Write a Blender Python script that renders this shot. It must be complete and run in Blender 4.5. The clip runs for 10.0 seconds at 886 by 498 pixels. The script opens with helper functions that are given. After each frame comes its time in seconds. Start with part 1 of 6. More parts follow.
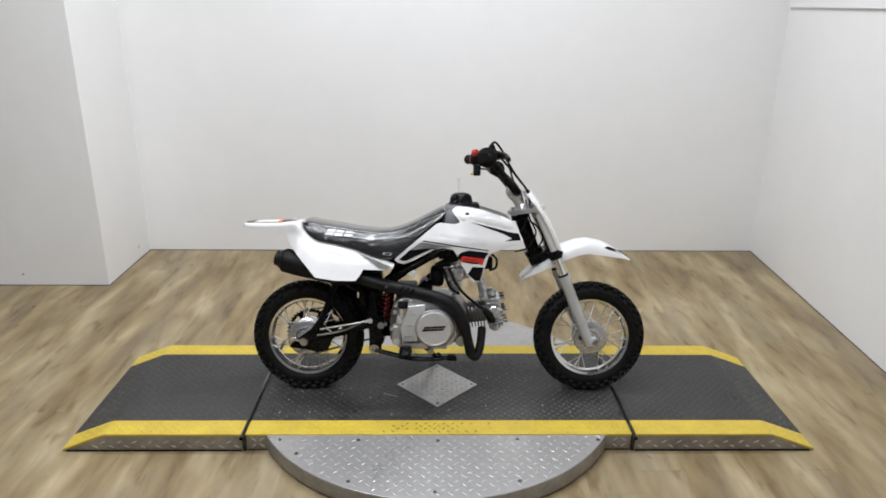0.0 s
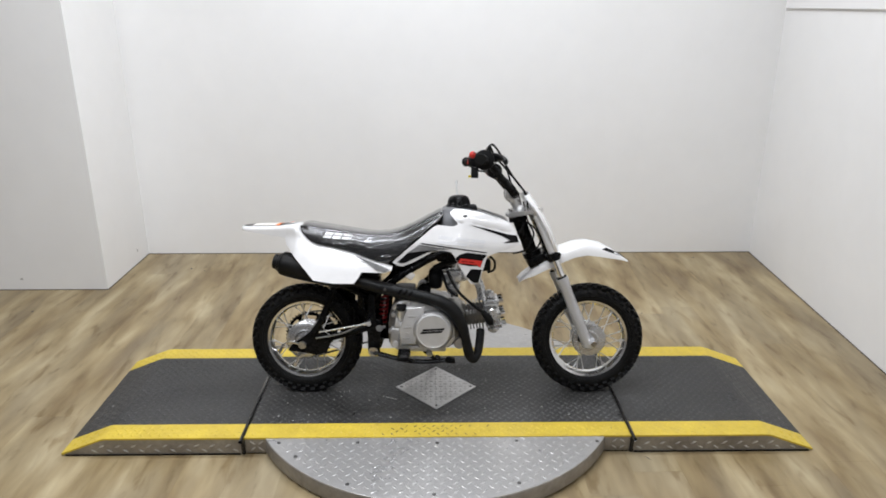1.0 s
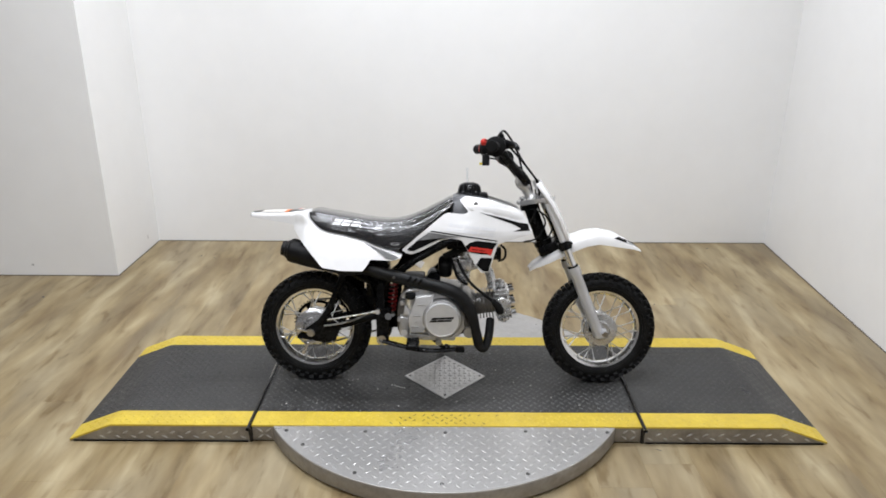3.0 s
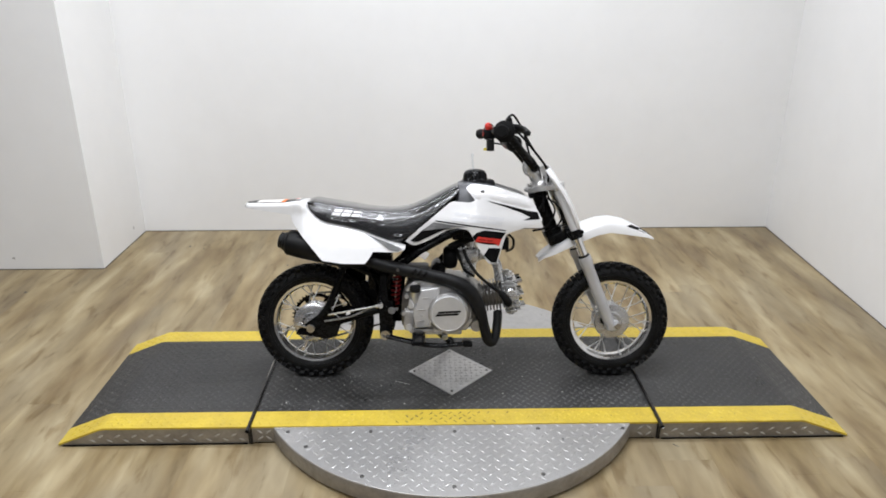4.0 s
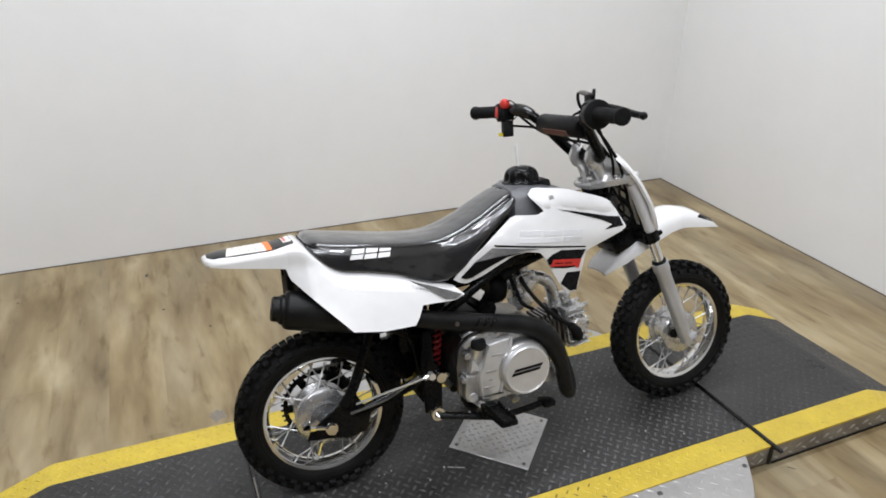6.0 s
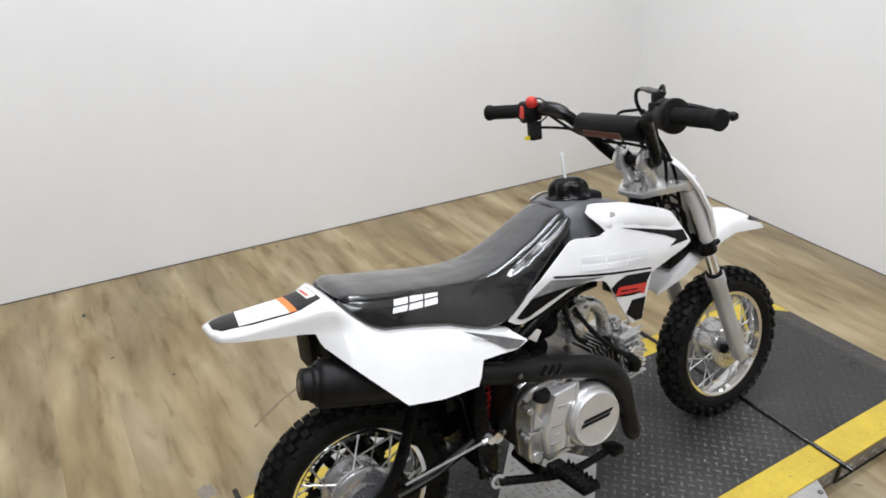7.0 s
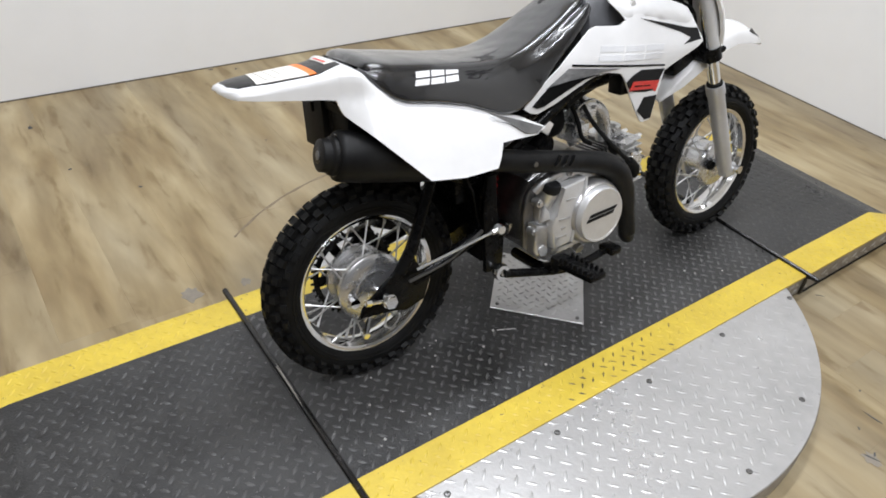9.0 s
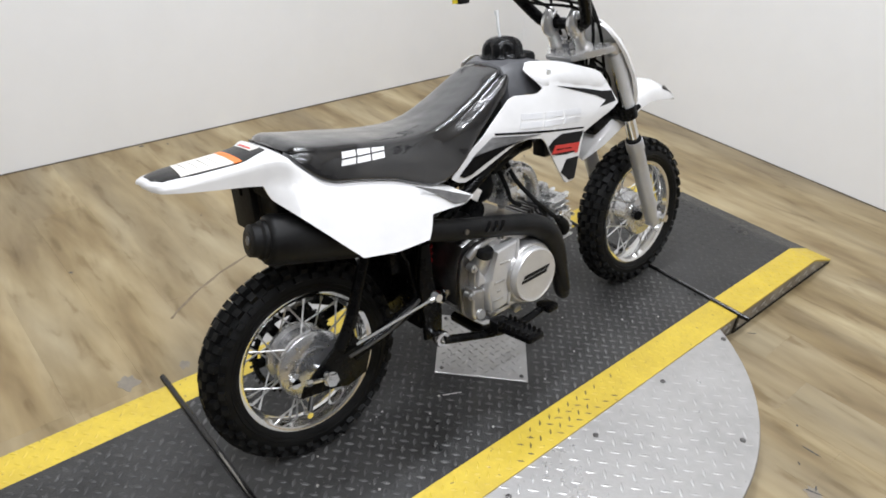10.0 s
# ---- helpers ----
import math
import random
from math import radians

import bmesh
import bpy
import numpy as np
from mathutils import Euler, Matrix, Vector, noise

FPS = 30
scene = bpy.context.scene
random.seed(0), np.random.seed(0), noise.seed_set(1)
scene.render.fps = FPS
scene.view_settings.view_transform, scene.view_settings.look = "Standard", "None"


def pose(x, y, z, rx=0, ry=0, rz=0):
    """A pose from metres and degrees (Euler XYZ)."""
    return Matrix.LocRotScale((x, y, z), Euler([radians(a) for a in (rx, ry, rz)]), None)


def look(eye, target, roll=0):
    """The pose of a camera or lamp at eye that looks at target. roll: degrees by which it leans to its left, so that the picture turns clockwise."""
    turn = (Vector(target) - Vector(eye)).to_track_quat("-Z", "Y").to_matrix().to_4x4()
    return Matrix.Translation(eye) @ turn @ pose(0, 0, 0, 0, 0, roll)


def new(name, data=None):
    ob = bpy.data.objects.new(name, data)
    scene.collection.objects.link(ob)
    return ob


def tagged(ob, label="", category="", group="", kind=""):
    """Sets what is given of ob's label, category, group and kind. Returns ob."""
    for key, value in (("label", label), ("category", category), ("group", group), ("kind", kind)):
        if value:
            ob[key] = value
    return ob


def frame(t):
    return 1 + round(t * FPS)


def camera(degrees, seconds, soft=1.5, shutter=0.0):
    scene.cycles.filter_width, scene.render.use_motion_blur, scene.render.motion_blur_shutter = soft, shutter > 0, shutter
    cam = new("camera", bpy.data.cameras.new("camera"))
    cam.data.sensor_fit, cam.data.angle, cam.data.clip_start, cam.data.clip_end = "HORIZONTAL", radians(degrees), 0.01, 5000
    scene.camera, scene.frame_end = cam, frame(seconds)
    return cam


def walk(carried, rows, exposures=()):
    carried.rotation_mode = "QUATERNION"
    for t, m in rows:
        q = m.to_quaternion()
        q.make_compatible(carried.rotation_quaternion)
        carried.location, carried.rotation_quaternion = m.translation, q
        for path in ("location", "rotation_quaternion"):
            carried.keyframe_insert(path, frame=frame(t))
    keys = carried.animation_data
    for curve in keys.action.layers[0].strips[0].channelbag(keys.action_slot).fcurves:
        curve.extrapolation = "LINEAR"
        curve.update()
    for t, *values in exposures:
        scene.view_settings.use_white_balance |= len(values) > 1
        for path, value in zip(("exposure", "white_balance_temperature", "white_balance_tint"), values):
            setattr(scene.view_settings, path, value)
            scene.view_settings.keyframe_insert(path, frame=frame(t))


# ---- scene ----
from mathutils.geometry import delaunay_2d_cdt

cam = camera(64.4, 10.0, soft=1.75)
PATH = [
    (0, (-0.01, -2.187, 1.336), (0.016, -0.3, 0.673), 0.4),
    (0.5, (-0.009, -2.186, 1.337), (0.023, -0.298, 0.678), 0.1),
    (1, (-0.006, -2.189, 1.336), (0.022, -0.3, 0.68), 0.1),
    (1.5, (-0.007, -2.191, 1.335), (0.028, -0.302, 0.678), -0.0),
    (2, (-0.005, -2.19, 1.33), (0.031, -0.303, 0.667), 0.0),
    (2.5, (-0.002, -2.184, 1.328), (0.027, -0.299, 0.66), -0.3),
    (2.7, (-0.001, -2.1752, 1.3257), (0.0225, -0.2927, 0.6504), -0.26),
    (3.8, (-0.0033, -2.1041, 1.3042), (-0.087, -0.237, 0.5922), 1.64),
    (4, (-0.065, -2.062, 1.304), (-0.027, -0.199, 0.579), 0.0),
    (4.2, (-0.1387, -2.0127, 1.3036), (-0.0009, -0.1501, 0.5882), -0.9),
    (4.5, (-0.243, -1.93, 1.285), (0.02, -0.106, 0.508), -0.6),
    (4.7, (-0.2916, -1.8388, 1.2647), (0.0133, -0.0228, 0.484), 0.95),
    (5, (-0.368, -1.678, 1.265), (-0.054, 0.159, 0.539), -1.5),
    (5.2, (-0.4235, -1.5956, 1.2626), (-0.0348, 0.2289, 0.5414), -1.28),
    (5.5, (-0.541, -1.457, 1.244), (-0.008, 0.316, 0.487), -0.1),
    (5.8, (-0.6452, -1.3386, 1.2396), (0.0256, 0.3627, 0.4298), -0.75),
    (6, (-0.706, -1.255, 1.245), (0.015, 0.407, 0.399), 0.9),
    (6.2, (-0.7204, -1.1674, 1.2481), (0.0121, 0.4775, 0.3776), 0.11),
    (7.3, (-0.8443, -0.8096, 1.1948), (0.1644, 0.6502, 0.272), 1.81),
    (7.5, (-0.866, -0.791, 1.164), (0.178, 0.624, 0.212), 2.7),
    (7.8, (-0.8973, -0.7923, 1.1336), (0.1612, 0.5721, 0.1246), 2.9),
    (8, (-0.907, -0.792, 1.131), (0.144, 0.546, 0.079), 3.3),
    (8.3, (-0.9249, -0.8019, 1.1102), (0.1258, 0.4887, 0.0011), 4.55),
    (8.5, (-0.936, -0.818, 1.092), (0.092, 0.458, -0.055), 4.8),
    (8.7, (-0.9423, -0.8114, 1.0851), (0.0789, 0.4364, -0.0982), 5.62),
    (9, (-0.95, -0.834, 1.067), (0.053, 0.417, -0.128), 5.8),
    (9.2, (-0.9499, -0.8357, 1.0759), (0.0498, 0.4259, -0.1111), 5.61),
    (9.5, (-0.946, -0.84, 1.078), (0.116, 0.395, -0.082), 6.3),
    (9.8, (-0.9298, -0.8372, 1.1004), (0.218, 0.3826, 0.0075), 5.71),
    (10, (-0.926, -0.838, 1.108), (0.231, 0.392, 0.036), 4.4),
]
EXPOSURES = [(0, -0.28), (1, -0.20), (2.5, -0.10), (4, -0.12), (5.5, -0.22), (6, -0.25), (7.5, -0.08), (9, -0.06), (10, -0.04)]
walk(cam, [(t, look(eye, target, roll)) for t, eye, target, roll in PATH], EXPOSURES)

# ---- light: tube rows under the ceiling ----
world = bpy.data.worlds.new("room_air")
scene.world = world
world.use_nodes = True
world.node_tree.nodes["Background"].inputs[0].default_value = (0.9, 0.95, 1.0, 1)
world.node_tree.nodes["Background"].inputs[1].default_value = 0.05


def area_lamp(name, x, y, z, sx, sy, watts, colour):
    data = bpy.data.lights.new(name, "AREA")
    data.shape, data.size, data.size_y, data.energy, data.color = "RECTANGLE", sx, sy, watts, colour
    ob = new(name, data)
    ob.matrix_basis = pose(x, y, z)
    return ob


LAMP = (0.945, 0.985, 1.065)
area_lamp("ceiling_lamp_row_back", -0.05, 0.40, 2.95, 1.7, 0.14, 55, LAMP)
area_lamp("ceiling_lamp_row_front", -0.75, -1.1, 2.95, 2.7, 0.14, 70, LAMP)
area_lamp("ceiling_lamp_row_rear", -1.2, -2.8, 2.95, 2.4, 0.14, 32, LAMP)


# ---- materials ----
def material(name, base, rough=0.5, metal=0.0, second=None, scale=8.0, stretch=(1, 1, 1), amount=1.0, bump=0.0, bump_scale=60.0,
             rough_var=0.0, coat=0.0, coords="Object", spec=0.5, coat_rough=0.08, coat_ior=1.5, specks=None, islands=0.0):
    """A surface with two colours mixed by noise at two scales, uneven gloss and fine relief."""
    m = bpy.data.materials.new(name)
    m.use_nodes = True
    nt = m.node_tree
    bsdf = nt.nodes["Principled BSDF"]
    bsdf.inputs["Base Color"].default_value = (*base, 1)
    bsdf.inputs["Roughness"].default_value = rough
    bsdf.inputs["Metallic"].default_value = metal
    bsdf.inputs["Coat Weight"].default_value = coat
    bsdf.inputs["Coat Roughness"].default_value = coat_rough
    bsdf.inputs["Coat IOR"].default_value = coat_ior
    bsdf.inputs["Specular IOR Level"].default_value = spec
    tc = nt.nodes.new("ShaderNodeTexCoord")
    mp = nt.nodes.new("ShaderNodeMapping")
    mp.inputs["Scale"].default_value = stretch
    nt.links.new(tc.outputs[coords], mp.inputs[0])

    def tex(s, detail=4.0, r=0.6):
        n = nt.nodes.new("ShaderNodeTexNoise")
        n.inputs["Scale"].default_value, n.inputs["Detail"].default_value, n.inputs["Roughness"].default_value = s, detail, r
        nt.links.new(mp.outputs[0], n.inputs["Vector"])
        return n

    if second or rough_var:
        a, b = tex(scale), tex(scale * 7.3, 5.0)
        mixed = nt.nodes.new("ShaderNodeMath")
        mixed.operation = "MULTIPLY_ADD"
        nt.links.new(b.outputs["Fac"], mixed.inputs[0])
        mixed.inputs[1].default_value = 0.45
        nt.links.new(a.outputs["Fac"], mixed.inputs[2])
        ramp = nt.nodes.new("ShaderNodeMapRange")
        ramp.inputs["From Min"].default_value, ramp.inputs["From Max"].default_value = 0.52, 0.95
        ramp.inputs["To Max"].default_value = amount
        nt.links.new(mixed.outputs[0], ramp.inputs["Value"])
        if second:
            mix = nt.nodes.new("ShaderNodeMix")
            mix.data_type = "RGBA"
            mix.inputs["A"].default_value, mix.inputs["B"].default_value = (*base, 1), (*second, 1)
            nt.links.new(ramp.outputs[0], mix.inputs["Factor"])
            nt.links.new(mix.outputs["Result"], bsdf.inputs["Base Color"])
        if rough_var:
            rr = nt.nodes.new("ShaderNodeMapRange")
            rr.inputs["From Min"].default_value, rr.inputs["From Max"].default_value = 0.45, 1.0
            rr.inputs["To Min"].default_value, rr.inputs["To Max"].default_value = max(0.03, rough - rough_var), min(1, rough + rough_var)
            nt.links.new(mixed.outputs[0], rr.inputs["Value"])
            nt.links.new(rr.outputs[0], bsdf.inputs["Roughness"])
    # specks of a further tint; the pale ones on the deck stand for glints
    if specks:
        tint, size, least = specks
        n = tex(size, 2.0)
        hit = nt.nodes.new("ShaderNodeMapRange")
        hit.inputs["From Min"].default_value, hit.inputs["From Max"].default_value = least, least + 0.06
        nt.links.new(n.outputs["Fac"], hit.inputs["Value"])
        dust = nt.nodes.new("ShaderNodeMix")
        dust.data_type = "RGBA"
        dust.inputs["A"].default_value, dust.inputs["B"].default_value = (*base, 1), (*tint, 1)
        if second:
            nt.links.new(mix.outputs["Result"], dust.inputs["A"])
        nt.links.new(hit.outputs[0], dust.inputs["Factor"])
        nt.links.new(dust.outputs["Result"], bsdf.inputs["Base Color"])
    if islands and second:
        # each raised piece has its own tone: rub wear, on the deck also glints
        geo = nt.nodes.new("ShaderNodeNewGeometry")
        some = nt.nodes.new("ShaderNodeMath")
        some.operation = "MULTIPLY_ADD"
        power = nt.nodes.new("ShaderNodeMath")
        power.operation = "POWER"
        nt.links.new(geo.outputs["Random Per Island"], power.inputs[0])
        power.inputs[1].default_value = 3.0
        nt.links.new(power.outputs[0], some.inputs[0])
        some.inputs[1].default_value = islands
        nt.links.new(ramp.outputs[0], some.inputs[2])
        nt.links.new(some.outputs[0], mix.inputs["Factor"])
    if bump:
        n = tex(bump_scale, 3.0)
        bp = nt.nodes.new("ShaderNodeBump")
        bp.inputs["Strength"].default_value, bp.inputs["Distance"].default_value = bump, 0.002
        nt.links.new(n.outputs["Fac"], bp.inputs["Height"])
        nt.links.new(bp.outputs[0], bsdf.inputs["Normal"])
    return m


def plank_material():
    """Printed wood planks: tan and grey streaks along the board, each board with its own tone."""
    m = bpy.data.materials.new("wood_vinyl")
    m.use_nodes = True
    nt = m.node_tree
    bsdf = nt.nodes["Principled BSDF"]
    tc = nt.nodes.new("ShaderNodeTexCoord")
    info = nt.nodes.new("ShaderNodeObjectInfo")
    geo = nt.nodes.new("ShaderNodeNewGeometry")
    shift = nt.nodes.new("ShaderNodeCombineXYZ")
    mult = nt.nodes.new("ShaderNodeMath")
    mult.operation = "MULTIPLY"
    mult.inputs[1].default_value = 0.38
    nt.links.new(info.outputs["Random"], mult.inputs[0])
    nt.links.new(mult.outputs[0], shift.inputs[2])
    add = nt.nodes.new("ShaderNodeVectorMath")
    nt.links.new(geo.outputs["Position"], add.inputs[0])
    nt.links.new(shift.outputs[0], add.inputs[1])

    def streak(sx, sy, detail, distort):
        mp = nt.nodes.new("ShaderNodeMapping")
        mp.inputs["Scale"].default_value = (sx, sy, 1)
        nt.links.new(add.outputs[0], mp.inputs[0])
        n = nt.nodes.new("ShaderNodeTexNoise")
        n.inputs["Scale"].default_value, n.inputs["Detail"].default_value, n.inputs["Distortion"].default_value = 1.0, detail, distort
        nt.links.new(mp.outputs[0], n.inputs["Vector"])
        return n

    def ramp(node, stops):
        r = nt.nodes.new("ShaderNodeValToRGB")
        while len(r.color_ramp.elements) < len(stops):
            r.color_ramp.elements.new(0.5)
        for e, (p, c) in zip(r.color_ramp.elements, stops):
            e.position, e.color = p, (*c, 1)
        nt.links.new(node.outputs[0], r.inputs[0])
        return r

    def mixing(kind, fac, a, b):
        x = nt.nodes.new("ShaderNodeMix")
        x.data_type, x.blend_type = "RGBA", kind
        if isinstance(fac, float):
            x.inputs["Factor"].default_value = fac
        else:
            nt.links.new(fac, x.inputs["Factor"])
        nt.links.new(a, x.inputs["A"])
        nt.links.new(b, x.inputs["B"])
        return x.outputs["Result"]

    broad = ramp(streak(9.5, 2.0, 3.6, 0.3), [(0.28, (0.165, 0.110, 0.050)), (0.44, (0.262, 0.196, 0.100)), (0.56, (0.335, 0.262, 0.146)), (0.70, (0.440, 0.362, 0.222))])
    grain = ramp(streak(26.0, 6.0, 4.0, 0.4), [(0.30, (0.68, 0.62, 0.53)), (0.43, (0.95, 0.945, 0.93)), (0.66, (1.09, 1.09, 1.085))])
    grey = ramp(streak(5.0, 1.0, 2.0, 0.4), [(0.45, (0, 0, 0)), (0.7, (1, 1, 1))])
    tone = ramp(info, [(0.0, (0.96, 0.96, 0.96)), (1.0, (1.02, 1.01, 1.0))])
    nt.links.new(info.outputs["Random"], tone.inputs[0])
    greyed = nt.nodes.new("ShaderNodeRGB")
    greyed.outputs[0].default_value = (0.222, 0.184, 0.124, 1)
    half = nt.nodes.new("ShaderNodeMath")
    half.operation = "MULTIPLY"
    half.inputs[1].default_value = 0.6
    nt.links.new(grey.outputs[0], half.inputs[0])
    c = mixing("MIX", half.outputs[0], broad.outputs[0], greyed.outputs[0])
    c = mixing("MULTIPLY", 1.0, c, grain.outputs[0])
    c = mixing("MULTIPLY", 1.0, c, tone.outputs[0])
    nt.links.new(c, bsdf.inputs["Base Color"])
    bsdf.inputs["Roughness"].default_value = 0.42
    bsdf.inputs["Specular IOR Level"].default_value = 0.4
    bp = nt.nodes.new("ShaderNodeBump")
    bp.inputs["Strength"].default_value, bp.inputs["Distance"].default_value = 0.15, 0.001
    nt.links.new(grain.outputs[0], bp.inputs["Height"])
    nt.links.new(bp.outputs[0], bsdf.inputs["Normal"])
    return m


def film_material():
    """Black vinyl under a loose clear film: the film's own creases bend the gloss, not the vinyl."""
    m = bpy.data.materials.new("black_vinyl_in_film")
    m.use_nodes = True
    nt = m.node_tree
    bsdf = nt.nodes["Principled BSDF"]
    bsdf.inputs["Base Color"].default_value = (0.0040, 0.0040, 0.0050, 1)
    bsdf.inputs["Roughness"].default_value = 0.24
    bsdf.inputs["Specular IOR Level"].default_value = 0.5
    bsdf.inputs["Coat Weight"].default_value = 0.9
    bsdf.inputs["Coat Roughness"].default_value = 0.07
    bsdf.inputs["Coat IOR"].default_value = 1.6
    tc = nt.nodes.new("ShaderNodeTexCoord")

    def relief(kind, scale, stretch, strength, distance, before=None):
        mp = nt.nodes.new("ShaderNodeMapping")
        mp.inputs["Scale"].default_value = stretch
        nt.links.new(tc.outputs["Object"], mp.inputs[0])
        n = nt.nodes.new(kind)
        n.inputs["Scale"].default_value = scale
        nt.links.new(mp.outputs[0], n.inputs["Vector"])
        bp = nt.nodes.new("ShaderNodeBump")
        bp.inputs["Strength"].default_value, bp.inputs["Distance"].default_value = strength, distance
        nt.links.new(n.outputs[0], bp.inputs["Height"])
        if before:
            nt.links.new(before.outputs[0], bp.inputs["Normal"])
        return bp

    creases = relief("ShaderNodeTexNoise", 9, (1, 1, 2.4), 0.8, 0.014)
    creases = relief("ShaderNodeTexVoronoi", 17, (0.6, 1, 1.8), 0.20, 0.005, creases)
    nt.links.new(creases.outputs[0], bsdf.inputs["Coat Normal"])
    grain = relief("ShaderNodeTexNoise", 420, (1, 1, 1), 0.25, 0.001)
    nt.links.new(grain.outputs[0], bsdf.inputs["Normal"])
    return m


WALL = material("white_wall_paint", (0.865, 0.86, 0.85), 0.62, second=(0.825, 0.82, 0.81), scale=1.2, bump=0.06, bump_scale=90)
# invented grey for the two unseen walls, which darkens reflections on the bike
UNSEEN_WALL = material("unseen_wall_grey", (0.22, 0.22, 0.22), 0.6, second=(0.18, 0.18, 0.18), scale=1.2, bump=0.06, bump_scale=90)
CEIL = material("white_ceiling_paint", (0.84, 0.84, 0.83), 0.8, second=(0.80, 0.80, 0.79), scale=2, bump=0.1)
WOOD = plank_material()
SUBFLOOR = material("dark_underlay", (0.10, 0.08, 0.06), 0.8, second=(0.06, 0.05, 0.04))
# deck blacks: pale specks put glints into the colour, beside real rub wear
BLACK_DECK = material("nonslip_paint_with_glints", (0.018, 0.0176, 0.0172), 0.42, second=(0.056, 0.0545, 0.0525), scale=5, amount=0.9, bump=0.6, bump_scale=240, rough_var=0.18, spec=0.36, specks=((0.22, 0.215, 0.205), 150, 0.69))
WORN_GLINT_DECK = material("rubbed_paint_with_glints", (0.020, 0.0196, 0.019), 0.36, second=(0.140, 0.137, 0.133), scale=6, amount=0.6, bump=0.5, bump_scale=260, rough_var=0.14, spec=0.42, specks=((0.26, 0.255, 0.245), 120, 0.68), islands=0.40)
RAMP_TREAD = material("scuffed_black_paint", (0.020, 0.0196, 0.019), 0.40, second=(0.085, 0.083, 0.080), scale=6, amount=0.7, bump=0.5, bump_scale=260, rough_var=0.14, spec=0.42, islands=0.3)
YELLOW = material("yellow_safety_tape", (0.66, 0.49, 0.052), 0.42, second=(0.48, 0.34, 0.040), scale=9, amount=0.85, bump=0.25, bump_scale=200, specks=((0.24, 0.17, 0.05), 90, 0.69))
RUBBED_TAPE = material("worn_through_tape", (0.050, 0.042, 0.022), 0.5, second=(0.26, 0.19, 0.035), scale=30, bump=0.3, bump_scale=200, islands=0.5)
STEEL = material("bright_tread_plate", (0.56, 0.55, 0.54), 0.36, 0.6, second=(0.40, 0.39, 0.38), scale=5, amount=0.75, bump=0.15, bump_scale=120, rough_var=0.14, specks=((0.22, 0.21, 0.20), 110, 0.72), islands=0.25)
STEEL_SIDE = material("worn_plate_edge", (0.36, 0.34, 0.31), 0.48, 0.6, second=(0.20, 0.18, 0.155), scale=10, amount=0.8, bump=0.2, rough_var=0.12)
RUBBER = material("black_rubber", (0.005, 0.005, 0.005), 0.6, second=(0.012, 0.012, 0.012), scale=30, bump=0.3, bump_scale=300, spec=0.12)
TYRE = material("tyre_rubber", (0.0030, 0.0030, 0.0033), 0.55, second=(0.014, 0.014, 0.0135), scale=26, amount=0.6, bump=0.25, bump_scale=220, rough_var=0.12, spec=0.16, islands=0.5)
CHROME = material("chrome", (0.80, 0.80, 0.80), 0.07, 1.0, second=(0.66, 0.66, 0.66), scale=20, rough_var=0.04)
ALLOY = material("cast_alloy", (0.66, 0.655, 0.65), 0.36, 0.9, second=(0.46, 0.455, 0.45), scale=22, bump=0.2, bump_scale=420, rough_var=0.1)
ALLOY_DARK = material("raw_casting", (0.24, 0.235, 0.23), 0.34, 0.95, second=(0.14, 0.135, 0.13), scale=22, bump=0.2, bump_scale=300, rough_var=0.1)
RIM = material("polished_rim", (0.86, 0.86, 0.86), 0.11, 1.0, second=(0.74, 0.74, 0.74), scale=20, rough_var=0.05)
HUB = material("silver_hub_paint", (0.60, 0.60, 0.605), 0.26, 0.85, second=(0.54, 0.54, 0.545), scale=14, bump=0.05, bump_scale=300, rough_var=0.06)
SEAL = material("glossy_black_seal", (0.003, 0.003, 0.003), 0.24, second=(0.020, 0.018, 0.017), scale=24, bump=0.5, bump_scale=90, spec=0.45)
BRIGHT = material("polished_alloy", (0.86, 0.855, 0.85), 0.22, 0.7, second=(0.76, 0.755, 0.75), scale=18, bump=0.08, bump_scale=300, rough_var=0.08)
SPOKE = material("zinc_spoke", (0.66, 0.66, 0.66), 0.42, 0.95, second=(0.50, 0.50, 0.50), scale=30)
CAST_SILVER = material("pale_cast_silver", (0.74, 0.74, 0.74), 0.26, 0.75, second=(0.48, 0.48, 0.475), scale=26, bump=0.25, bump_scale=380, rough_var=0.1)
COVER = material("satin_silver_paint", (0.70, 0.695, 0.69), 0.36, 0.6, second=(0.62, 0.615, 0.61), scale=40, bump=0.1, bump_scale=500)
FORK_GREY = material("silver_fork_paint", (0.52, 0.52, 0.53), 0.36, 0.35, second=(0.46, 0.46, 0.47), scale=18, bump=0.1, bump_scale=300)
FORK_PALE = material("pale_fork_cover", (0.68, 0.68, 0.685), 0.28, 0.0, second=(0.60, 0.60, 0.61), scale=18, bump=0.05, bump_scale=300)
WHITE = material("white_gloss_plastic", (0.76, 0.752, 0.745), 0.20, second=(0.70, 0.692, 0.685), scale=6, coat=0.3, bump=0.03, bump_scale=40)
PALE_GREY = material("grey_decal", (0.30, 0.30, 0.305), 0.3, second=(0.05, 0.05, 0.05), scale=9, stretch=(1, 1, 2.2))
DARK_GREY = material("dark_grey_decal", (0.06, 0.06, 0.06), 0.32, second=(0.19, 0.185, 0.18), scale=12)
FAINT = material("faint_silver_decal", (0.60, 0.60, 0.61), 0.30, second=(0.68, 0.68, 0.685), scale=14)
BLACK_GLOSS = material("black_gloss_decal", (0.0035, 0.0035, 0.004), 0.22, second=(0.008, 0.008, 0.008), scale=30, spec=0.16)
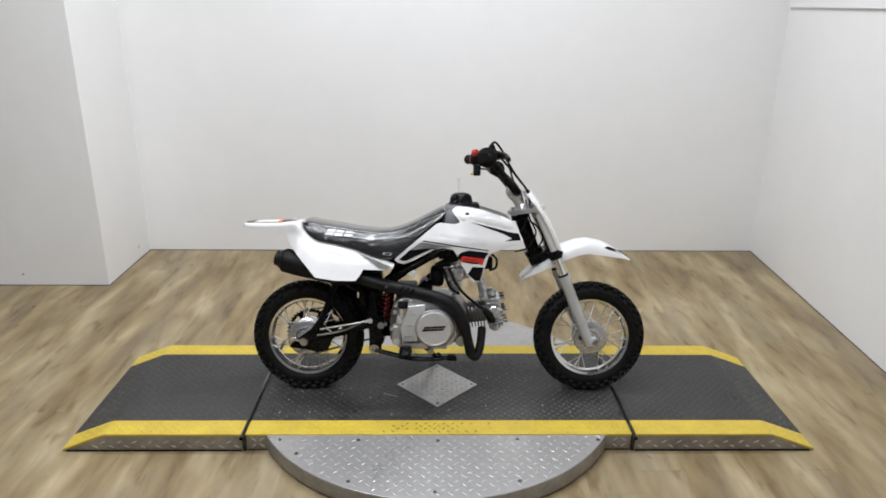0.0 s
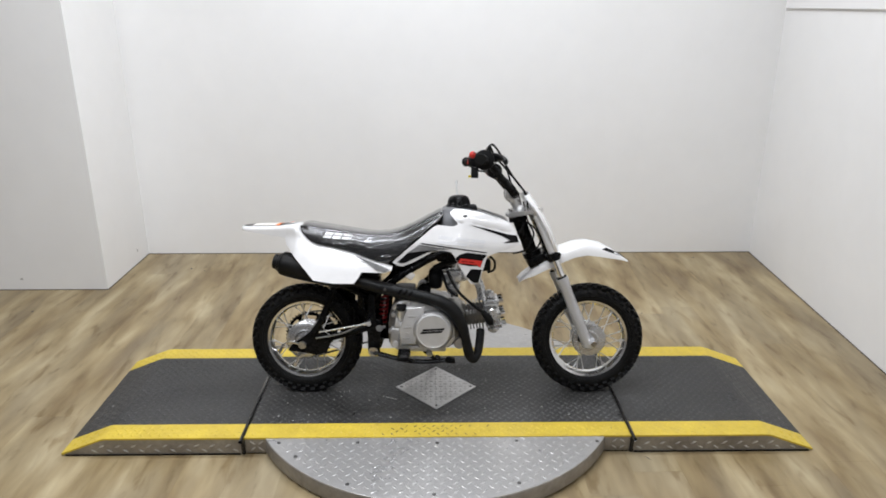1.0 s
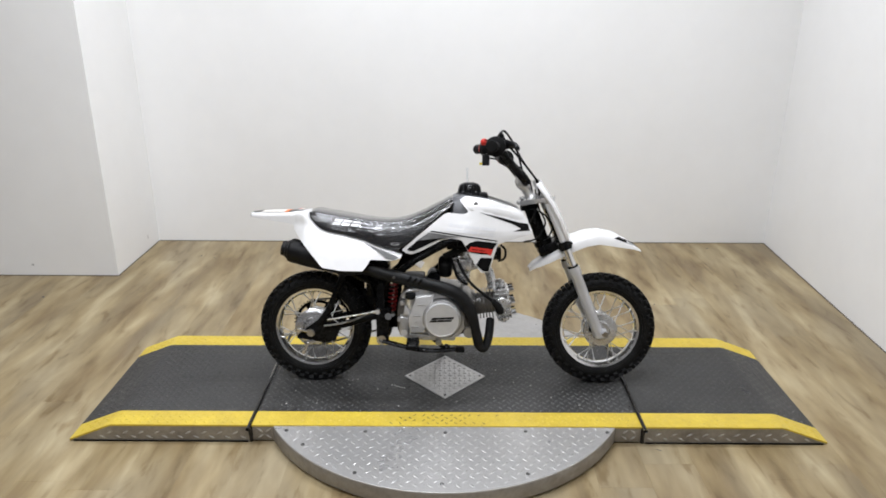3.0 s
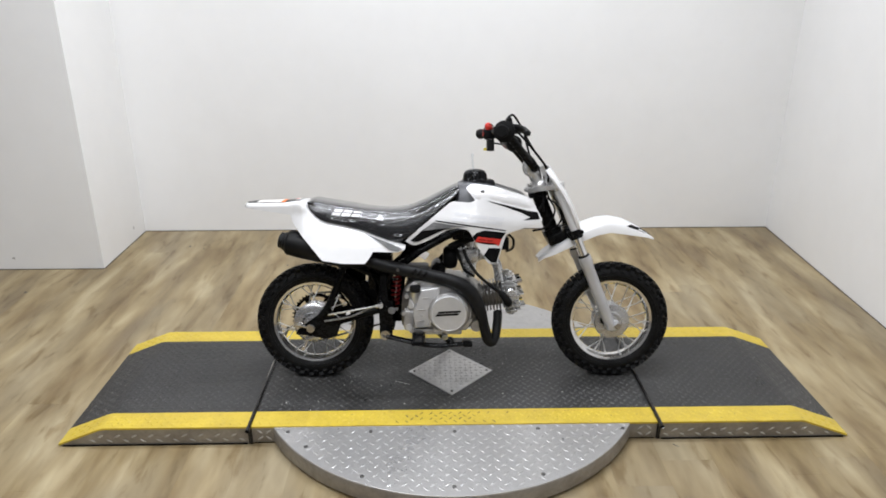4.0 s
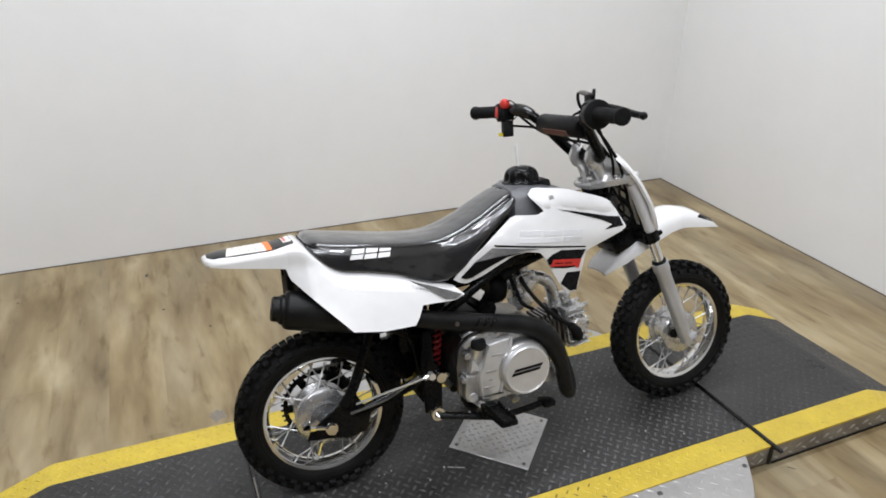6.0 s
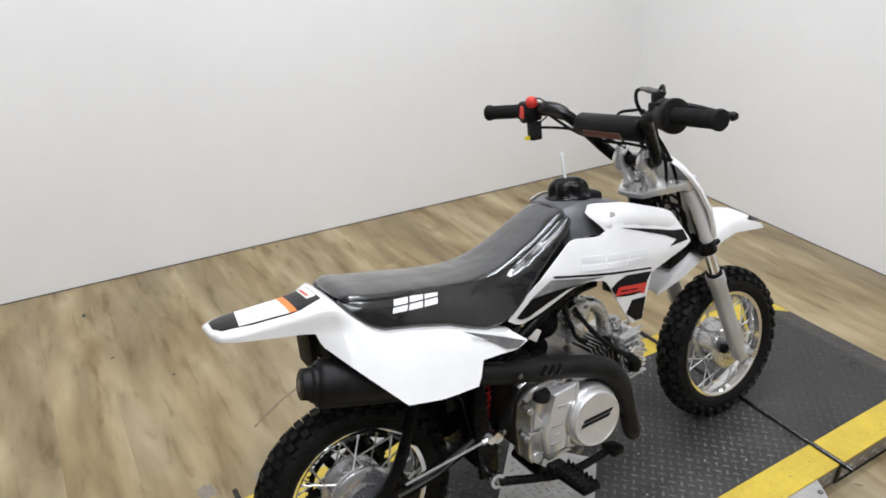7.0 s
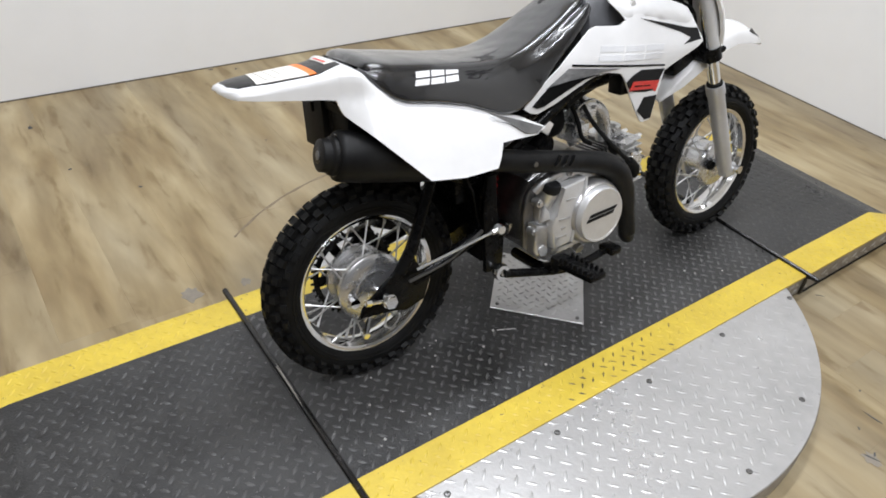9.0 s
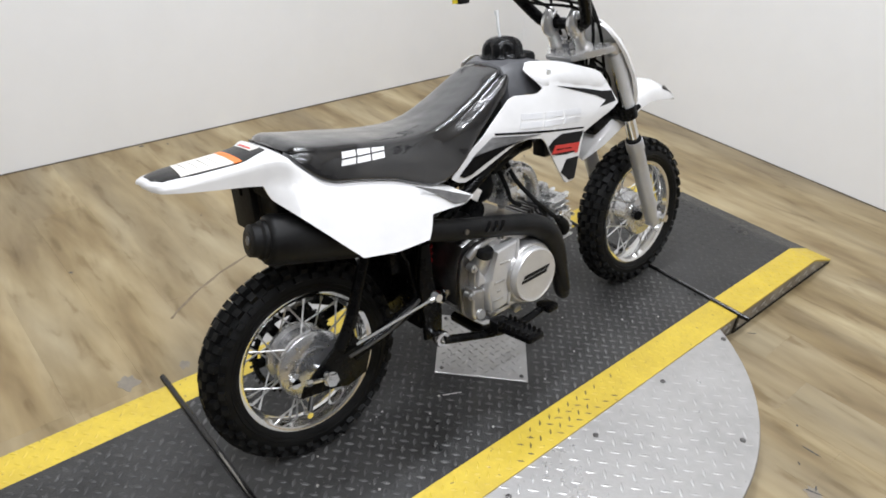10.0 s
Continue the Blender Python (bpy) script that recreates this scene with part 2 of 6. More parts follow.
BLACK_PAINT = material("black_frame_paint", (0.0020, 0.0020, 0.0023), 0.26, second=(0.006, 0.006, 0.006), scale=18, bump=0.15, bump_scale=200, rough_var=0.1, spec=0.12)
BLACK_MATT = material("black_heat_paint", (0.0045, 0.0045, 0.0048), 0.42, second=(0.012, 0.0118, 0.0115), scale=20, bump=0.25, bump_scale=400, rough_var=0.1, spec=0.16)
BLACK_PLASTIC = material("black_plastic", (0.005, 0.005, 0.0055), 0.42, second=(0.016, 0.016, 0.016), scale=24, bump=0.2, bump_scale=300, spec=0.11)
GREY_PLASTIC = material("dark_grey_plastic", (0.105, 0.106, 0.112), 0.34, second=(0.075, 0.075, 0.080), scale=14, bump=0.12, bump_scale=240)
SEAT = film_material()
RED = material("red_plastic", (0.62, 0.035, 0.025), 0.35, second=(0.50, 0.03, 0.02), scale=20)
DULL_RED = material("dull_red_print", (0.16, 0.025, 0.02), 0.5, second=(0.11, 0.02, 0.02), scale=40)
RED_SPRING = material("red_spring_paint", (0.32, 0.012, 0.014), 0.38, second=(0.22, 0.010, 0.010), scale=20)
PINK_EDGE = material("pale_pink_print", (0.42, 0.27, 0.26), 0.5, second=(0.34, 0.20, 0.19), scale=40)
ORANGE = material("orange_label", (0.80, 0.20, 0.035), 0.45, second=(0.70, 0.17, 0.03), scale=30)
CHIP = material("bare_primer", (0.42, 0.41, 0.39), 0.6, second=(0.30, 0.29, 0.275), scale=40)
LABEL = material("white_paper_label", (0.72, 0.70, 0.66), 0.5, second=(0.66, 0.62, 0.57), scale=30)
LABEL_INK = material("grey_label_print", (0.66, 0.635, 0.60), 0.5, second=(0.60, 0.57, 0.54), scale=40)
YELLOW_PLASTIC = material("yellow_plastic", (0.75, 0.60, 0.03), 0.4, second=(0.65, 0.5, 0.03), scale=20)
CLEAR = material("clear_tube", (0.75, 0.76, 0.76), 0.15, second=(0.65, 0.66, 0.66), scale=20)
SCUFF = material("grey_scuff", (0.20, 0.175, 0.14), 0.6, second=(0.27, 0.235, 0.185), scale=40)
ARC = material("brown_scrape", (0.12, 0.085, 0.055), 0.6, second=(0.22, 0.17, 0.11), scale=24)
SMUDGE = material("grey_smudge", (0.42, 0.41, 0.40), 0.7, second=(0.55, 0.54, 0.53), scale=60)
INK = material("dark_scuff", (0.04, 0.04, 0.045), 0.6, second=(0.08, 0.08, 0.08), scale=40)


# ---- mesh tools ----
def part(name, bm, mat, parent=None, label="", angle=35):
    """One mesh object from a bmesh, under its thing or part."""
    bmesh.ops.recalc_face_normals(bm, faces=bm.faces)
    me = bpy.data.meshes.new(name)
    bm.to_mesh(me)
    bm.free()
    for m in mat if isinstance(mat, (list, tuple)) else [mat]:
        me.materials.append(m)
    me.shade_smooth()
    me.set_sharp_from_angle(angle=radians(angle))
    ob = new(name, me)
    ob.parent = parent
    if label:
        tagged(ob, label)
    return ob


def raw_part(name, verts, faces, mat, parent=None, label="", kind=""):
    me = bpy.data.meshes.new(name)
    me.from_pydata(verts, [], faces)
    me.materials.append(mat)
    me.update()
    me.shade_smooth()
    ob = new(name, me)
    ob.parent = parent
    return tagged(ob, label, kind=kind)


def box(bm, lo, hi, bevel=0.0, m=None, seg=2):
    vs = [bm.verts.new((x, y, z)) for x in (lo[0], hi[0]) for y in (lo[1], hi[1]) for z in (lo[2], hi[2])]
    fs = [bm.faces.new([vs[i] for i in q]) for q in ((0, 1, 3, 2), (4, 6, 7, 5), (0, 4, 5, 1), (2, 3, 7, 6), (0, 2, 6, 4), (1, 5, 7, 3))]
    if m is not None:
        bmesh.ops.transform(bm, matrix=m, verts=vs)
    if bevel:
        es = list({e for f in fs for e in f.edges})
        bmesh.ops.bevel(bm, geom=es, offset=bevel, segments=seg, affect="EDGES", profile=0.5)
    return bm


def smooth_path(points, n=6):
    ps = [Vector(p) for p in points]
    if n <= 1 or len(ps) < 3:
        return ps
    out = []
    for i in range(len(ps) - 1):
        a, b, c, d = ps[max(i - 1, 0)], ps[i], ps[i + 1], ps[min(i + 2, len(ps) - 1)]
        for k in range(n):
            t = k / n
            out.append(0.5 * (2 * b + (c - a) * t + (2 * a - 5 * b + 4 * c - d) * t * t + (3 * b - a - 3 * c + d) * t ** 3))
    return out + [ps[-1]]


def tube(bm, points, r, seg=12, n=6, caps=True, flat=1.0):
    """A round bar along a smoothed path; r may be one radius or one for each given point."""
    ps = smooth_path(points, n)
    count = len(points)
    rings, up = [], None
    for i, p in enumerate(ps):
        d = (ps[min(i + 1, len(ps) - 1)] - ps[max(i - 1, 0)]).normalized()
        if up is None:
            up = d.orthogonal().normalized()
        up = (up - d * up.dot(d)).normalized()
        side = d.cross(up)
        if isinstance(r, (list, tuple)):
            s = i / max(len(ps) - 1, 1) * (count - 1)
            k = min(int(s), count - 2)
            rad = r[k] + (r[k + 1] - r[k]) * (s - k)
        else:
            rad = r
        rings.append([bm.verts.new(p + rad * (math.cos(a) * up + flat * math.sin(a) * side)) for a in (2 * math.pi * j / seg for j in range(seg))])
    for a, b in zip(rings, rings[1:]):
        for j in range(seg):
            bm.faces.new((a[j], a[(j + 1) % seg], b[(j + 1) % seg], b[j]))
    if caps:
        bm.faces.new(rings[0][::-1])
        bm.faces.new(rings[-1])
    return bm


def rod(bm, a, b, r, seg=10):
    return tube(bm, [a, b], r, seg, 1)


def lathe(bm, profile, seg=48, centre=(0, 0, 0), axis="y", closed=False):
    """Turns (radius, along) pairs round an axis."""
    c = Vector(centre)
    rings = []
    for i in range(seg):
        a = 2 * math.pi * i / seg
        ca, sa = math.cos(a), math.sin(a)
        ring = []
        for r, h in profile:
            v = (r * ca, h, r * sa) if axis == "y" else (r * ca, r * sa, h) if axis == "z" else (h, r * ca, r * sa)
            ring.append(bm.verts.new(c + Vector(v)))
        rings.append(ring)
    n = len(profile)
    for i in range(seg):
        a, b = rings[i], rings[(i + 1) % seg]
        for k in range(n if closed else n - 1):
            bm.faces.new((a[k], a[(k + 1) % n], b[(k + 1) % n], b[k]))
    if not closed:
        if profile[0][0] > 1e-6:
            bm.faces.new([r[0] for r in rings])
        if profile[-1][0] > 1e-6:
            bm.faces.new([r[-1] for r in rings][::-1])
    bmesh.ops.remove_doubles(bm, verts=bm.verts, dist=1e-6)
    return bm


def loft(bm, rings, caps=True):
    rows = [[bm.verts.new(p) for p in ring] for ring in rings]
    n = len(rows[0])
    for a, b in zip(rows, rows[1:]):
        for j in range(n):
            bm.faces.new((a[j], a[(j + 1) % n], b[(j + 1) % n], b[j]))
    if caps:
        bm.faces.new(rows[0][::-1])
        bm.faces.new(rows[-1])
    return bm


def extrude_xz(bm, outline, y0, y1, bevel=0.0, seg=2):
    """A block with the outline given in x and z, between two y."""
    a = [bm.verts.new((x, y0, z)) for x, z in outline]
    b = [bm.verts.new((x, y1, z)) for x, z in outline]
    n = len(a)
    fs = [bm.faces.new(a), bm.faces.new(b[::-1])]
    fs += [bm.faces.new((a[i], b[i], b[(i + 1) % n], a[(i + 1) % n])) for i in range(n)]
    if bevel:
        es = [e for e in {e for f in fs[:2] for e in f.edges}]
        bmesh.ops.bevel(bm, geom=es, offset=bevel, segments=seg, affect="EDGES", profile=0.5)
    return bm


def rounded(outline, cut=0.22, times=2):
    """Cuts the corners of an outline."""
    ps = [Vector(p) for p in outline]
    for _ in range(times):
        out = []
        for a, b in zip(ps, ps[1:] + ps[:1]):
            out += [a.lerp(b, cut), a.lerp(b, 1 - cut)]
        ps = out
    return [tuple(p) for p in ps]


def inside(x, z, poly):
    hit = False
    for (x0, z0), (x1, z1) in zip(poly, poly[1:] + poly[:1]):
        if (z0 > z) != (z1 > z) and x < (x1 - x0) * (z - z0) / (z1 - z0) + x0:
            hit = not hit
    return hit


def shell(bm, outline, surface, thick, step=0.012, soft=0.3, side=1):
    """A plastic panel: the outline in x and z, laid on y = surface(x, z), with thickness and softened rims. side -1 mirrors it."""
    edge = []
    for a, b in zip(outline, outline[1:] + outline[:1]):
        a, b = Vector(a), Vector(b)
        n = max(1, int((b - a).length / step))
        edge += [a.lerp(b, k / n) for k in range(n)]
    count = len(edge)
    pts = list(edge)
    xs, zs = [p[0] for p in outline], [p[1] for p in outline]
    nx, nz = int((max(xs) - min(xs)) / step), int((max(zs) - min(zs)) / step)
    for i in range(1, nx + 1):
        for j in range(1, nz + 1):
            x, z = min(xs) + i * step, min(zs) + j * step
            if inside(x, z, outline) and min((Vector((x, z)) - e).length for e in edge) > step * 0.55:
                pts.append(Vector((x, z)))
    vs, _, faces, *_ = delaunay_2d_cdt(pts, [(i, (i + 1) % count) for i in range(count)], [], 1, 1e-6)
    rim = {tuple(round(c, 5) for c in e) for e in edge}
    front, back = [], []
    for v in vs:
        y = surface(v[0], v[1])
        lip = thick * soft if tuple(round(c, 5) for c in v) in rim else 0.0
        front.append(bm.verts.new((v[0], side * (y + lip), v[1])))
        back.append(bm.verts.new((v[0], side * (y + thick), v[1])))
    uses = {}
    for f in faces:
        bm.faces.new([front[i] for i in f])
        bm.faces.new([back[i] for i in reversed(f)])
        for a, b in zip(f, list(f[1:]) + [f[0]]):
            uses[frozenset((a, b))] = None if frozenset((a, b)) in uses else (a, b)
    for pair in uses.values():
        if pair:
            a, b = pair
            bm.faces.new((front[b], front[a], back[a], back[b]))
    return bm


def tread(points, height=0.0016, length=0.026, width=0.0075):
    """Raised lozenges of tread plate; points are (origin, along, across, up)."""
    verts, faces = [], []
    for o, u, v, w in points:
        k = len(verts)
        l, b = length / 2, width / 2
        for s, t, h in ((-l, 0, 0), (-l * 0.3, -b, 0), (l * 0.3, -b, 0), (l, 0, 0), (l * 0.3, b, 0), (-l * 0.3, b, 0), (-l * 0.45, 0, height), (l * 0.45, 0, height)):
            verts.append(tuple(o + u * s + v * t + w * h))
        faces += [(k, k + 1, k + 6), (k + 1, k + 2, k + 7, k + 6), (k + 2, k + 3, k + 7), (k + 3, k + 4, k + 7), (k + 4, k + 5, k + 6, k + 7), (k + 5, k, k + 6)]
    return verts, faces


def tread_flat(x0, x1, y0, y1, height, keep, pitch=0.024):
    """Raised bars in a basket weave on a top face, whose height is a function of x; keep(x, y) tells where they stand."""
    out = []
    step = pitch / math.sqrt(2)
    for n in range(int(y0 / step) - 1, int(y1 / step) + 2):
        for k in range(int(x0 / step) - 1, int(x1 / step) + 2):
            x, y = k * step, n * step
            if (k + n) % 2 == 0 and x0 < x < x1 and y0 < y < y1 and keep(x, y):
                slope = (height(x + 0.004) - height(x - 0.004)) / 0.008
                s = 1 if n % 2 else -1
                u = Vector((1, s, slope)).normalized()
                w = Vector((-slope, 0, 1)).normalized()
                out.append((Vector((x, y, height(x))), u, w.cross(u), w))
    return out


# ---- the room ----
BACK, LEFT, RIGHT, NOOK, CEILING = 1.592, -1.616, 1.803, 1.062, 3.0
SPLAY = 0.052
FAR_LEFT, FRONT = -4.2, -4.2


def slab(name, lo, hi, mat, label, bevel=0.0):
    return tagged(part(name, box(bmesh.new(), lo, hi, bevel), mat), label, kind="structure")


slab("floor", (FAR_LEFT - 0.1, FRONT - 0.1, -0.12), (RIGHT + 0.1, BACK + 0.1, -0.006), SUBFLOOR, "wood-look plank floor with scuffs, tan and grey")
slab("ceiling", (FAR_LEFT - 0.1, FRONT - 0.1, CEILING), (RIGHT + 0.1, BACK + 0.1, CEILING + 0.1), CEIL, "plain white ceiling")
slab("wall_back", (LEFT - 0.1, BACK, -0.02), (RIGHT + 0.1, BACK + 0.1, CEILING), WALL, "plain white painted wall behind the platform")
slab("wall_nook", (LEFT - 0.1, NOOK + 0.1, -0.02), (LEFT, BACK, CEILING), WALL, "short white return wall of the alcove")
slab("wall_left_face", (FAR_LEFT, NOOK, -0.02), (LEFT, NOOK + 0.1, CEILING), WALL, "white painted wall with small scuffs near the floor")


def splayed(name, offset, thick, y0, y1, z0, z1, mat, label, bevel=0.0):
    """A slab along the side wall, which is a little out of square."""
    bm = bmesh.new()
    x = lambda y: RIGHT - SPLAY * (BACK - y) + offset
    vs = [bm.verts.new((x(y) + d, y, z)) for d in (0, thick) for y in (y0, y1) for z in (z0, z1)]
    fs = [bm.faces.new([vs[i] for i in q]) for q in ((0, 1, 3, 2), (4, 6, 7, 5), (0, 4, 5, 1), (2, 3, 7, 6), (0, 2, 6, 4), (1, 5, 7, 3))]
    if bevel:
        bmesh.ops.bevel(bm, geom=list(bm.edges), offset=bevel, segments=2, affect="EDGES")
    return tagged(part(name, bm, mat), label, kind="structure")


splayed("wall_right", 0, 0.1, FRONT, BACK, -0.02, CEILING, WALL, "plain white painted side wall")
# two walls added out of view; their grey cuts bounce light and reflections
slab("wall_far_left", (FAR_LEFT - 0.1, FRONT, -0.02), (FAR_LEFT, NOOK, CEILING), UNSEEN_WALL, "unseen grey wall, added to keep reflections dark")
slab("wall_front", (FAR_LEFT, FRONT - 0.1, -0.02), (RIGHT, FRONT, CEILING), UNSEEN_WALL, "unseen grey wall, added to keep reflections dark")
splayed("trim_wall_board", -0.014, 0.014, -1.2, BACK - 0.03, 1.32, 2.5, WALL, "white board fixed on the side wall", 0.003)

# dark seam where the boards stop short of the walls
for name, lo, hi in (("trim_seam_back", (LEFT, BACK - 0.004, -0.006), (RIGHT, BACK, 0.0025)),
                     ("trim_seam_nook", (LEFT, NOOK - 0.004, -0.006), (LEFT + 0.004, BACK - 0.004, 0.0025)),
                     ("trim_seam_left", (FAR_LEFT, NOOK - 0.004, -0.006), (LEFT, NOOK, 0.0025))):
    slab(name, lo, hi, SUBFLOOR, "dark gap between boards and wall")
splayed("trim_seam_right", -0.004, 0.004, FRONT, BACK - 0.004, -0.006, 0.0025, SUBFLOOR, "dark gap between boards and wall")


# ---- the loading platform: turntable, deck and two ramps ----
TOP = 0.0585
HALF = 0.305
JOINT = 0.610
KINK, TIP = 1.045, {-1: 1.178, 1: 1.188}
DISC = 0.612
DX = 0.008
TAPE = 0.077


def thing(name, label, category, group="", m=None):
    ob = new(name)
    ob.empty_display_size = 0.05
    if m is not None:
        ob.matrix_basis = m
    return tagged(ob, label, category, group)


def strip(bm, profile, y0, y1, thick):
    """A sheet that follows (x, z) pairs, between two y."""
    ring = [[(x, y0, z), (x, y1, z), (x, y1, z - thick), (x, y0, z - thick)] for x, z in profile]
    return loft(bm, ring)


def bolt(name, x, y, z, parent, r=0.006, mat=ALLOY_DARK):
    bm = bmesh.new()
    lathe(bm, [(r, 0), (r, 0.0012), (r * 0.8, 0.0026), (0.35 * r, 0.0028), (0.3 * r, 0.0014), (0, 0.0014)], 14, (x, y, z), "z")
    return part(name, bm, mat, parent)


table = thing("turntable", "round silver tread-plate turntable under the deck", "turntable")
bm = bmesh.new()
lathe(bm, [(0, 0.004), (DISC - 0.012, 0.004), (DISC - 0.012, 0.008), (DISC, 0.009), (DISC, TOP - 0.0065), (DISC - 0.0015, TOP - 0.004), (0, TOP - 0.004)], 128, (0, -0.002, 0), "z")
part("disc", bm, [STEEL_SIDE], table, "worn steel rim")
bm = bmesh.new()
lathe(bm, [(0, TOP - 0.004), (DISC - 0.002, TOP - 0.004), (DISC - 0.002, TOP - 0.0008), (DISC - 0.003, TOP), (0, TOP)], 128, (0, -0.002, 0), "z")
part("disc_plate", bm, STEEL, table, "bright diamond tread plate")


def on_disc(x, y):
    return math.hypot(x, y + 0.002) < DISC - 0.018 and abs(y) > HALF + 0.004


raw_part("disc_tread", *tread(tread_flat(-0.62, 0.62, -0.64, 0.62, lambda x: TOP, on_disc, 0.0275), 0.0013, 0.0265, 0.0058), STEEL, table, kind="stuff")
for x, y in ((0.004, -0.336), (-0.241, -0.332), (0.25, -0.328), (0.235, -0.53), (-0.005, -0.576), (-0.484, -0.329), (-0.25, -0.53), (0.50, -0.332), (-0.42, -0.40)):
    bolt("bolt", x, y, TOP, table)

deck = thing("platform_deck", "black non-slip deck with yellow safety edges", "platform", m=pose(DX, 0, 0))
SEAM = 0.604
bm = bmesh.new()
box(bm, (-SEAM, -HALF + 0.001, 0.006), (SEAM, HALF - 0.009, TOP - 0.003), 0.001)
part("deck_body", bm, STEEL_SIDE, deck, "worn tread-plate sides")
bm = bmesh.new()
strip(bm, [(-SEAM, TOP + 0.003), (SEAM, TOP + 0.003)], -HALF + TAPE, HALF - 0.009 - 0.066, 0.006)
part("deck_surface", bm, BLACK_DECK, deck)
bm = bmesh.new()
strip(bm, [(-SEAM, TOP + 0.003), (SEAM, TOP + 0.003)], -HALF, -HALF + TAPE, 0.006)
part("safety_edge", bm, YELLOW, deck, "yellow safety stripe, worn in the middle")
bm = bmesh.new()
strip(bm, [(-SEAM, TOP + 0.003), (SEAM, TOP + 0.003)], HALF - 0.009 - 0.066, HALF - 0.009, 0.006)
part("safety_edge", bm, YELLOW, deck, "yellow safety stripe")
# black strip in place of the shadowed gap under the deck
bm = bmesh.new()
box(bm, (-SEAM + 0.004, -HALF + 0.006, 0.0), (SEAM - 0.004, HALF - 0.015, 0.007))
part("gap_shade_strip", bm, RUBBER, deck, "black strip for the shaded gap at the floor")
DIAMOND = [(0.136, -0.005), (-0.005, 0.142), (-0.147, -0.005), (-0.005, -0.150)]


def in_diamond(x, y, grow=0.0):
    return abs(x + 0.005) / (0.142 + grow) + abs(y + 0.004) / (0.146 + grow) < 1


DECK_Z = TOP + 0.003
spots = tread_flat(-SEAM, SEAM, -HALF + 0.006, HALF - 0.015, lambda x: DECK_Z, lambda x, y: not in_diamond(x, y, 0.010), 0.0205)
rng = random.Random(4)
black, yellow, rubbed = [], [], []
for s in spots:
    x, y = s[0].x, s[0].y
    gap = min(abs(y + HALF - TAPE), abs(y - HALF + 0.075))
    if gap < 0.0095:
        continue
    on_tape = y < -HALF + TAPE or y > HALF - 0.075
    worn = y < 0 and abs(x + 0.03) < 0.28 and rng.random() < max(0.10, 1.1 - abs(x + 0.03) / 0.17)
    (rubbed if on_tape and worn else yellow if on_tape else black).append(s)
# a pale scrape and a few chips of paint
bm = bmesh.new()
rod(bm, (-0.178, -0.068, DECK_Z + 0.0006), (-0.141, -0.085, DECK_Z + 0.0006), 0.0014, 6)
part("scrape", bm, CHIP, deck, "pale scrape through the paint")
rng = random.Random(23)
chips = [(-0.332, -0.063), (-0.471, -0.048), (-0.325, -0.034), (-0.535, -0.193)] + [(rng.uniform(-0.55, 0.55), rng.uniform(-0.22, 0.2)) for _ in range(26)]
for x, y in chips:
    if not in_diamond(x, y, 0.01):
        r = rng.uniform(0.0012, 0.0030)
        part("paint_chip", rod(bmesh.new(), (x, y, DECK_Z - 0.0005), (x + r * 0.2, y, DECK_Z + 0.0016), r, 5), CHIP, deck, "pale chip")
raw_part("deck_tread", *tread(black, 0.0021, 0.0205, 0.0062), WORN_GLINT_DECK, deck, kind="stuff")
raw_part("edge_tread", *tread(yellow, 0.0021, 0.0200, 0.0056), YELLOW, deck, kind="stuff")
raw_part("worn_spots", *tread(rubbed, 0.0018, 0.0165, 0.0040), RUBBED_TAPE, deck, kind="stuff")
bm = bmesh.new()
low = [bm.verts.new((x, y, DECK_Z - 0.001)) for x, y in DIAMOND]
mid = [bm.verts.new((x, y, DECK_Z + 0.002)) for x, y in DIAMOND]
top = [bm.verts.new(((x + 0.005) * 0.988 - 0.005, (y + 0.004) * 0.988 - 0.004, DECK_Z + 0.003)) for x, y in DIAMOND]
for a, b in ((low, mid), (mid, top)):
    for i in range(4):
        bm.faces.new((a[i], a[(i + 1) % 4], b[(i + 1) % 4], b[i]))
bm.faces.new(top)
bm.faces.new(low[::-1])
inlay = part("inlay_plate", bm, STEEL, deck, "diamond-shaped bright tread plate")
turned = []
for i in range(-14, 15):
    for j in range(-14, 15):
        x, y = 0.0172 * i - 0.005, 0.0172 * j - 0.004
        if in_diamond(x, y, -0.014):
            u = Vector((1, 0, 0)) if (i + j) % 2 else Vector((0, 1, 0))
            turned.append((Vector((x, y, DECK_Z + 0.003)), u, Vector((-u.y, u.x, 0)), Vector((0, 0, 1))))
raw_part("inlay_tread", *tread(turned, 0.0024, 0.0185, 0.0054), STEEL, inlay, kind="stuff")
for x, y in ((0.116, -0.005), (-0.005, 0.121), (-0.127, -0.005), (-0.005, -0.130)):
    bolt("screw", x, y, DECK_Z + 0.003, inlay, 0.0045)
# front face lozenges on the two short ends beside the disc
ends = []
for x in (-0.58, -0.555, 0.555, 0.58):
    for k, z in enumerate((0.02, 0.042)):
        s = 1 if (k + int(x * 40)) % 2 else -1
        u = Vector((1, 0, s * 0.8)).normalized()
        ends.append((Vector((x, -HALF + 0.001, z)), u, Vector((-u.z, 0, u.x)), Vector((0, -1, 0))))
raw_part("side_tread", *tread(ends, 0.0026, 0.024, 0.0062), STEEL, deck, kind="stuff")


def ramp_height(x):
    a = abs(x)
    return TOP if a <= KINK else max(0.004, TOP + (0.006 - TOP) * (a - KINK) / (TIP[1 if x > 0 else -1] - KINK))


